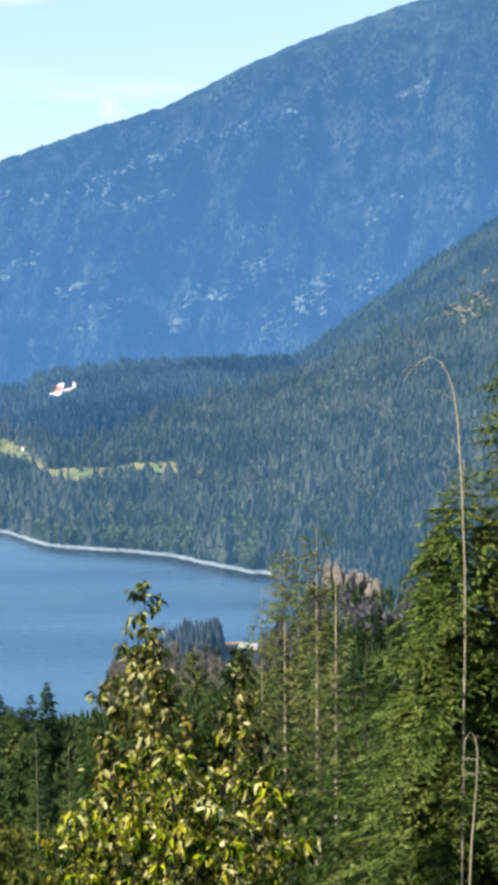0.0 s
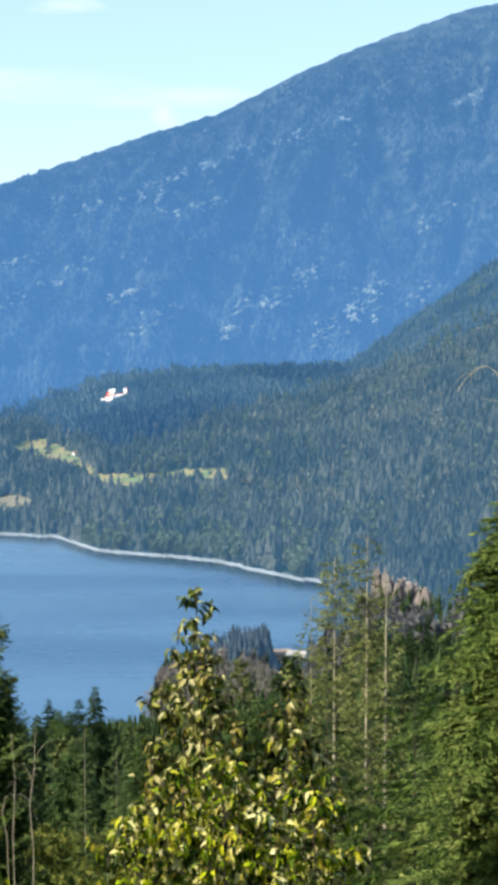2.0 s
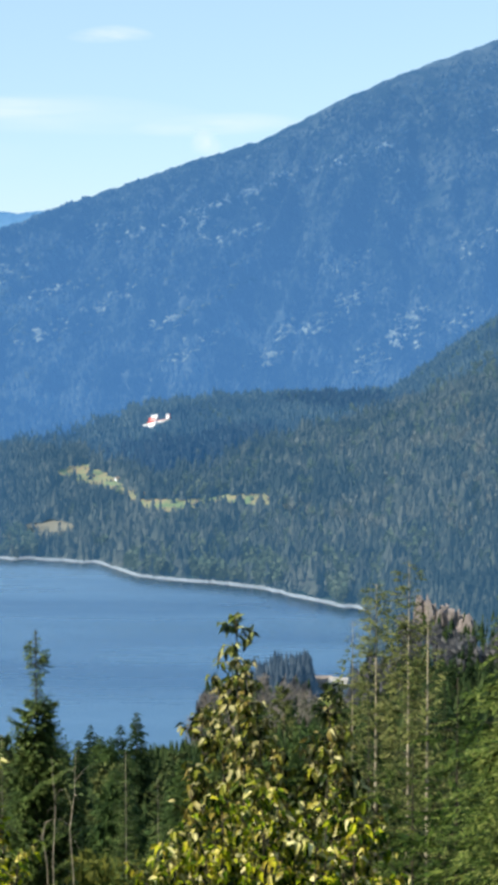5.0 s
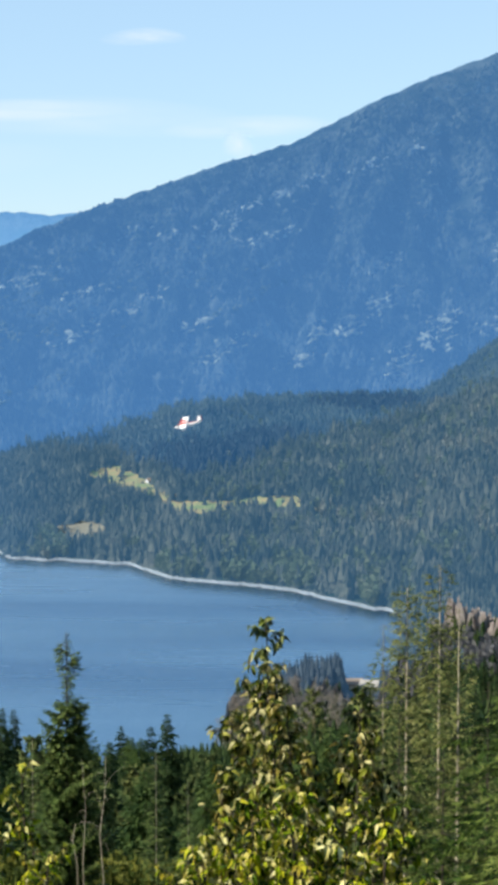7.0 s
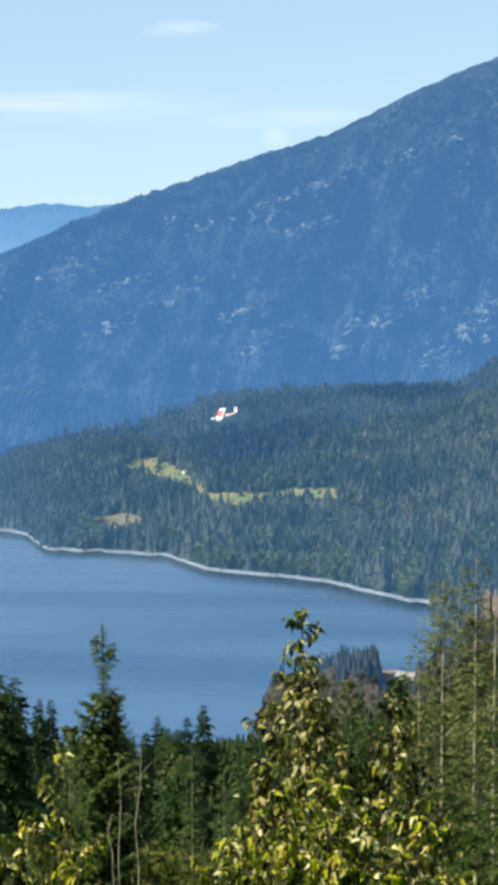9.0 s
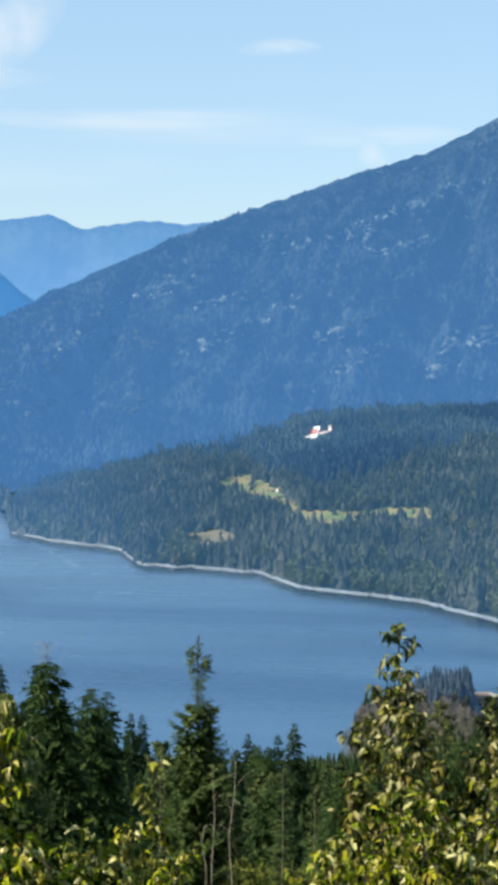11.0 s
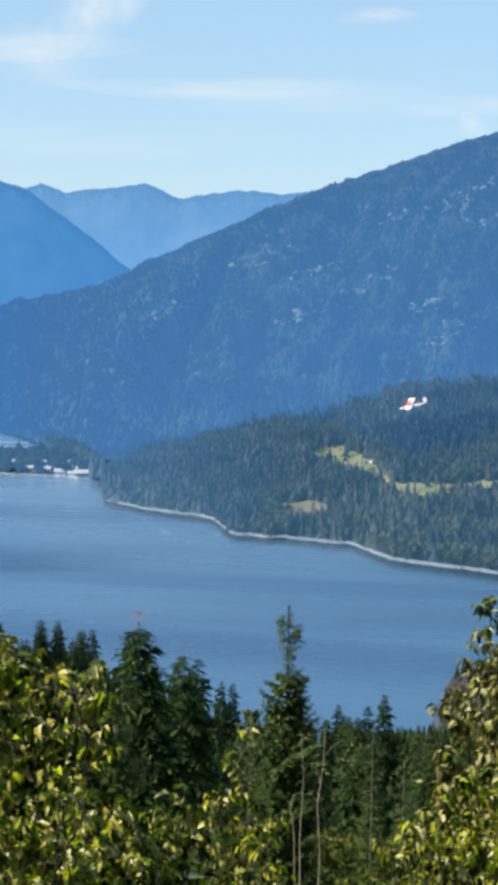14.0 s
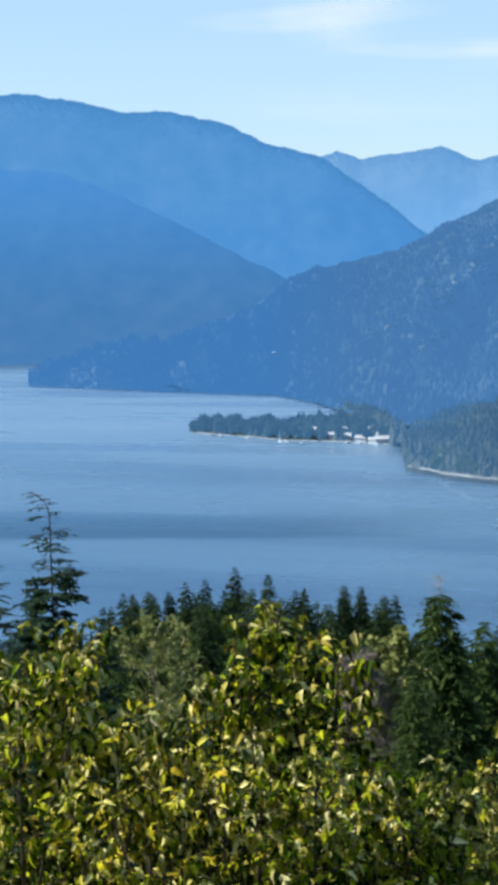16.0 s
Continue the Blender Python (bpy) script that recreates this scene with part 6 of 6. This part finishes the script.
def boat(az, r, length, mast, label, turn=0.0):
    x, y, _ = polar(np.array(az), float(r), 0.0)
    root = thing("sailing_boat" if mast else "motor_boat", (0, 0, 0), label, "boat")
    bm = bmesh.new()
    st = [(-0.5, 0.13, 0.9), (-0.2, 0.17, 0.85), (0.2, 0.15, 0.95), (0.5, 0.01, 1.2)]
    rings = [[bm.verts.new((q[0] * length, s_ * q[1] * length * k_, zz)) for s_, k_, zz in ((-1, 1, q[2]), (-1, 0.6, -0.3), (1, 0.6, -0.3), (1, 1, q[2]))] for q in st]
    for a_, b_ in zip(rings, rings[1:]):
        for k_ in range(4):
            bm.faces.new((a_[k_], a_[(k_ + 1) % 4], b_[(k_ + 1) % 4], b_[k_]))
    bm.faces.new(rings[0]), bm.faces.new(rings[-1][::-1])
    bmesh.ops.recalc_face_normals(bm, faces=bm.faces)
    part("hull", bm, M_WALLS[0], root)
    bm = bmesh.new()
    m_ = bmesh.ops.create_cube(bm, size=1)
    for v in m_["verts"]:
        v.co = Vector((v.co.x * length * 0.4 * (0.8 if v.co.z > 0 else 1), v.co.y * length * 0.2, 1.4 + v.co.z * 1.0))
    cabin = part("cabin", bm, M_WALLS[0], root)
    bm = bmesh.new()
    m_ = bmesh.ops.create_cube(bm, size=1)
    for v in m_["verts"]:
        v.co = Vector((v.co.x * length * 0.3, v.co.y * length * 0.21, 1.5 + v.co.z * 0.35))
    part("window", bm, M_PANE, cabin, "dark cabin window band")
    if mast:
        bm = bmesh.new()
        tube(bm, [(0.1 * length, 0, 0.9), (0.1 * length, 0, mast)], [0.14, 0.07], 6)
        part("mast", bm, M_WALLS[0], root)
    root.matrix_world = Matrix.Translation((x, y, 0)) @ pose(0, 0, 0, 0, 0, turn - az)
    return root


for i, (a_, r_, ln_, ms_) in enumerate(((-23.2, 1915, 9, 0), (-22.9, 1905, 7, 0), (-22.0, 1880, 8, 0), (-20.9, 1842, 11, 14), (-20.7, 1836, 9, 12), (-20.1, 1828, 8, 0), (-18.6, 1815, 9, 0), (-18.2, 1812, 12, 0), (-17.6, 1800, 10, 0))):
    boat(a_, r_, ln_, ms_, "white sailing boat moored off the spit" if ms_ else "small white motor boat moored off the spit", i * 37)

# a boat's wake: a low fan of foam on the water
M_FOAM = surface("wake_foam", [(0.3, (0.085, 0.17, 0.28)), (0.7, (0.13, 0.22, 0.33))], (8, 1.5), rough=0.6, bump=0.1, bump_scale=1)
u, v = np.meshgrid(np.linspace(0, 1, 30), np.linspace(-1, 1, 7), indexing="ij")
tagged(mesh_ob("wake", polar(-15.35 + u * 1.0 + v * 0.02, 1470 - u * 110 + v * (3 + 12 * u), 0.06 + 0.05 * np.sin(u * 30) * (1 - v * v)), grid_faces(30, 7), M_FOAM), "faint pale boat wake on the lake", "wake", kind="structure")


# ---- leafless and broad-leaved trees ----
def broad_tree(name, az, r, top_el, rad, label, seed, leaf_mat=None, leaf=0.3, limbs=16, trunk_mat=M_BARK, many=9):
    """A broad-leaved tree: forked limbs and twigs, with leaves in clumps if it has them."""
    g = np.random.default_rng(seed)
    base = polar(np.array(az), float(r), 0.0)
    base[2] = ground_height(np.array(az), np.array(float(r))) - 0.3
    h = EYE + r * math.tan(radians(top_el)) - base[2]
    root = thing(name, base, label, "tree")
    bm = bmesh.new()
    axis = [np.array([g.normal(0, 0.02) * h, g.normal(0, 0.02) * h, q * h]) * (1 if q else 0) for q in np.linspace(0, 1, 7)]
    tube(bm, axis, [h * 0.014 * (1 - 0.9 * q) + 0.02 for q in np.linspace(0, 1, 7)], 7)
    part("trunk", bm, trunk_mat, root)
    bt = bmesh.new()
    at = []
    for i in range(limbs):
        q = 0.3 + 0.68 * (i + g.uniform(0, 1)) / limbs
        j = min(5, int(q * 6))
        p0 = axis[j] + (axis[j + 1] - axis[j]) * (q * 6 - j)
        a_ = i * 2.4 + g.uniform(-0.4, 0.4)
        L = rad * (1.15 - q) ** 0.6 * g.uniform(0.7, 1.2)
        p1 = p0 + np.array([math.cos(a_) * L, math.sin(a_) * L, L * g.uniform(0.5, 1.0)])
        p1[2] = min(p1[2], h * 1.0)
        tube(bt, [p0, (p0 + p1) / 2 + g.normal(0, 0.05, 3) * L, p1], [0.02 * L + 0.01, 0.012 * L + 0.01, 0.01], 4)
        for k_ in range(many):
            w = g.uniform(0.35, 1.0)
            s0 = p0 + (p1 - p0) * w
            s1 = s0 + g.normal(0, 0.22, 3) * L + np.array([0, 0, 0.12 * L])
            tube(bt, [s0, s1], [0.012 * L * 0.5 + 0.008, 0.006], 3)
            for e_ in range(10):
                at.append(s0 + (s1 - s0) * g.uniform(0.2, 1.1) + g.normal(0, 0.07, 3) * L)
    tw = part("branchwork", bt, trunk_mat if leaf_mat else M_BARE, root)
    tw["kind"] = "stuff"
    at = np.array(at)
    k_ = len(at)
    d_ = g.normal(0, 1, (k_, 3)) - np.array([0, 0, 0.4])
    ln = (leaf if leaf_mat else 0.16 * rad) * g.uniform(0.6, 1.3, k_)
    leaf_mesh("foliage" if leaf_mat else "twigwork", at, d_, g.normal(0, 1, (k_, 3)), ln, ln * (0.7 if leaf_mat else 0.08), leaf_mat or M_BARE, root)["kind"] = "stuff"
    return root


broad_tree("birch_tree", -25.3, 150, -12.0, 4.8, "pale green birch with white stems below the shrubs", 61, M_BIRCH, 0.36, 26, M_PALEBARK, 12)
broad_tree("birch_tree", -24.3, 165, -12.15, 4.4, "pale green birch with white stems below the shrubs", 62, M_BIRCH, 0.36, 24, M_PALEBARK, 12)
broad_tree("birch_tree", -17.0, 116, -12.5, 3.4, "pale green broad-leaved tree beside a dark fir", 63, M_BIRCH, 0.45, 20, M_PALEBARK, 12)
broad_tree("bare_tree", -18.1, 115, -13.3, 3.4, "grey leafless tree standing before the firs", 64, limbs=34, many=20)
broad_tree("bare_tree", -17.5, 118, -14.2, 3.0, "grey leafless tree standing before the firs", 65, limbs=32, many=20)
for i, (a_, e_, r_) in enumerate(((-4.6, -12.7, 640), (-3.9, -12.4, 650), (-3.2, -12.2, 640), (-2.6, -12.0, 660), (-1.9, -12.3, 620), (-1.2, -12.6, 600), (-3.6, -13.2, 560), (-2.2, -13.1, 560), (-4.9, -13.4, 560))):
    broad_tree("bare_tree", a_, r_, e_, 6.5, "brownish half-bare tree by the lakeside", 70 + i, limbs=20, many=10)
for i, (a_, e_, r_, q) in enumerate(((-2.0, -12.4, 480, 5), (-5.6, -14.6, 330, 5), (0.2, -13.2, 420, 5), (-8.0, -15.0, 260, 4), (-11.4, -13.9, 260, 4), (-14.6, -14.4, 170, 3.5), (-9.4, -15.6, 200, 3.5))):
    broad_tree("broad_tree", a_, r_, e_, q, "olive-green broad-leaved tree among the firs", 90 + i, M_DECID, 0.7, 18, M_BARK, 9)


# ---- dead stems on the hillside ----
def dead_stem(points, r, radius, label, seed, twigs=6):
    g = np.random.default_rng(seed)
    P = [polar(np.array(a_), float(r), EYE + r * math.tan(radians(e_))) for a_, e_ in points]
    base = P[0].copy()
    base[2] = ground_height(np.array(points[0][0]), np.array(float(r))) - 0.1
    root = thing("dead_stem", base, label, "dead stem")
    pts = [np.zeros(3)] + [q - base for q in P]
    bm = bmesh.new()
    tube(bm, pts, [radius * (1.3 - 0.9 * i / (len(pts) - 1)) for i in range(len(pts))], 6)
    part("stem", bm, M_PALEBARK, root)
    for i in range(twigs):
        k_ = 1 + int(g.uniform(0, 1) * (len(pts) - 2))
        p0 = pts[k_] + (pts[k_ + 1] - pts[k_]) * g.uniform(0, 1)
        p1 = p0 + np.array([g.normal(0, 0.12), g.normal(0, 0.05), g.uniform(-0.1, 0.15)])
        bm = bmesh.new()
        tube(bm, [p0, (p0 + p1) / 2 + np.array([0, 0, 0.03]), p1], [radius * 0.35, radius * 0.3, radius * 0.15], 4)
        part("twig", bm, M_PALEBARK, root)
    return root


dead_stem([(-9.35, -20), (-9.3, -18.5), (-9.42, -17), (-9.25, -15.8), (-9.2, -14.5)], 13.5, 0.005, "thin pale dead stem standing among the shrubs", 1, 7)
dead_stem([(-9.95, -20), (-10.0, -18), (-9.9, -16.2), (-10.02, -14.6)], 13.8, 0.004, "thin pale dead stem standing among the shrubs", 2, 5)
dead_stem([(-10.15, -20), (-10.2, -18), (-10.35, -17.2), (-10.25, -16.7), (-10.0, -16.6), (-9.8, -17.0)], 13.6, 0.004, "bent-over dead stem drooping at its tip", 3, 3)
loop = dead_stem([(7.45, -20), (7.52, -18.5), (7.68, -16.6), (7.7, -15.6), (7.62, -15.1), (7.42, -14.95), (7.28, -15.2), (7.22, -16.0), (7.25, -17.0)], 13.0, 0.006, "pale dead stem bent over into a loop", 4, 3)
for e_ in (-15.85, -16.35):
    a0, a1 = (polar(np.array(q), 13.0, EYE + 13.0 * math.tan(radians(e_))) - np.array(loop.location) for q in (7.2, 7.7))
    bm = bmesh.new()
    tube(bm, [a0, (a0 + a1) / 2 + np.array([0, 0, 0.01]), a1], [0.004, 0.004, 0.003], 5)
    part("twig", bm, M_PALEBARK, loop)
# the hemlock's living leader, drawn as one more stem
dead_stem([(7.2, -20), (7.22, -16), (7.27, -12), (7.25, -9.4), (7.12, -6.5), (7.0, -4.7), (6.88, -3.75), (6.7, -3.1), (6.45, -2.65), (6.1, -2.45), (5.75, -2.58), (5.42, -2.9), (5.16, -3.3)], 14.2, 0.008, "tall thin pale nodding leader of the hemlock", 5, 9)
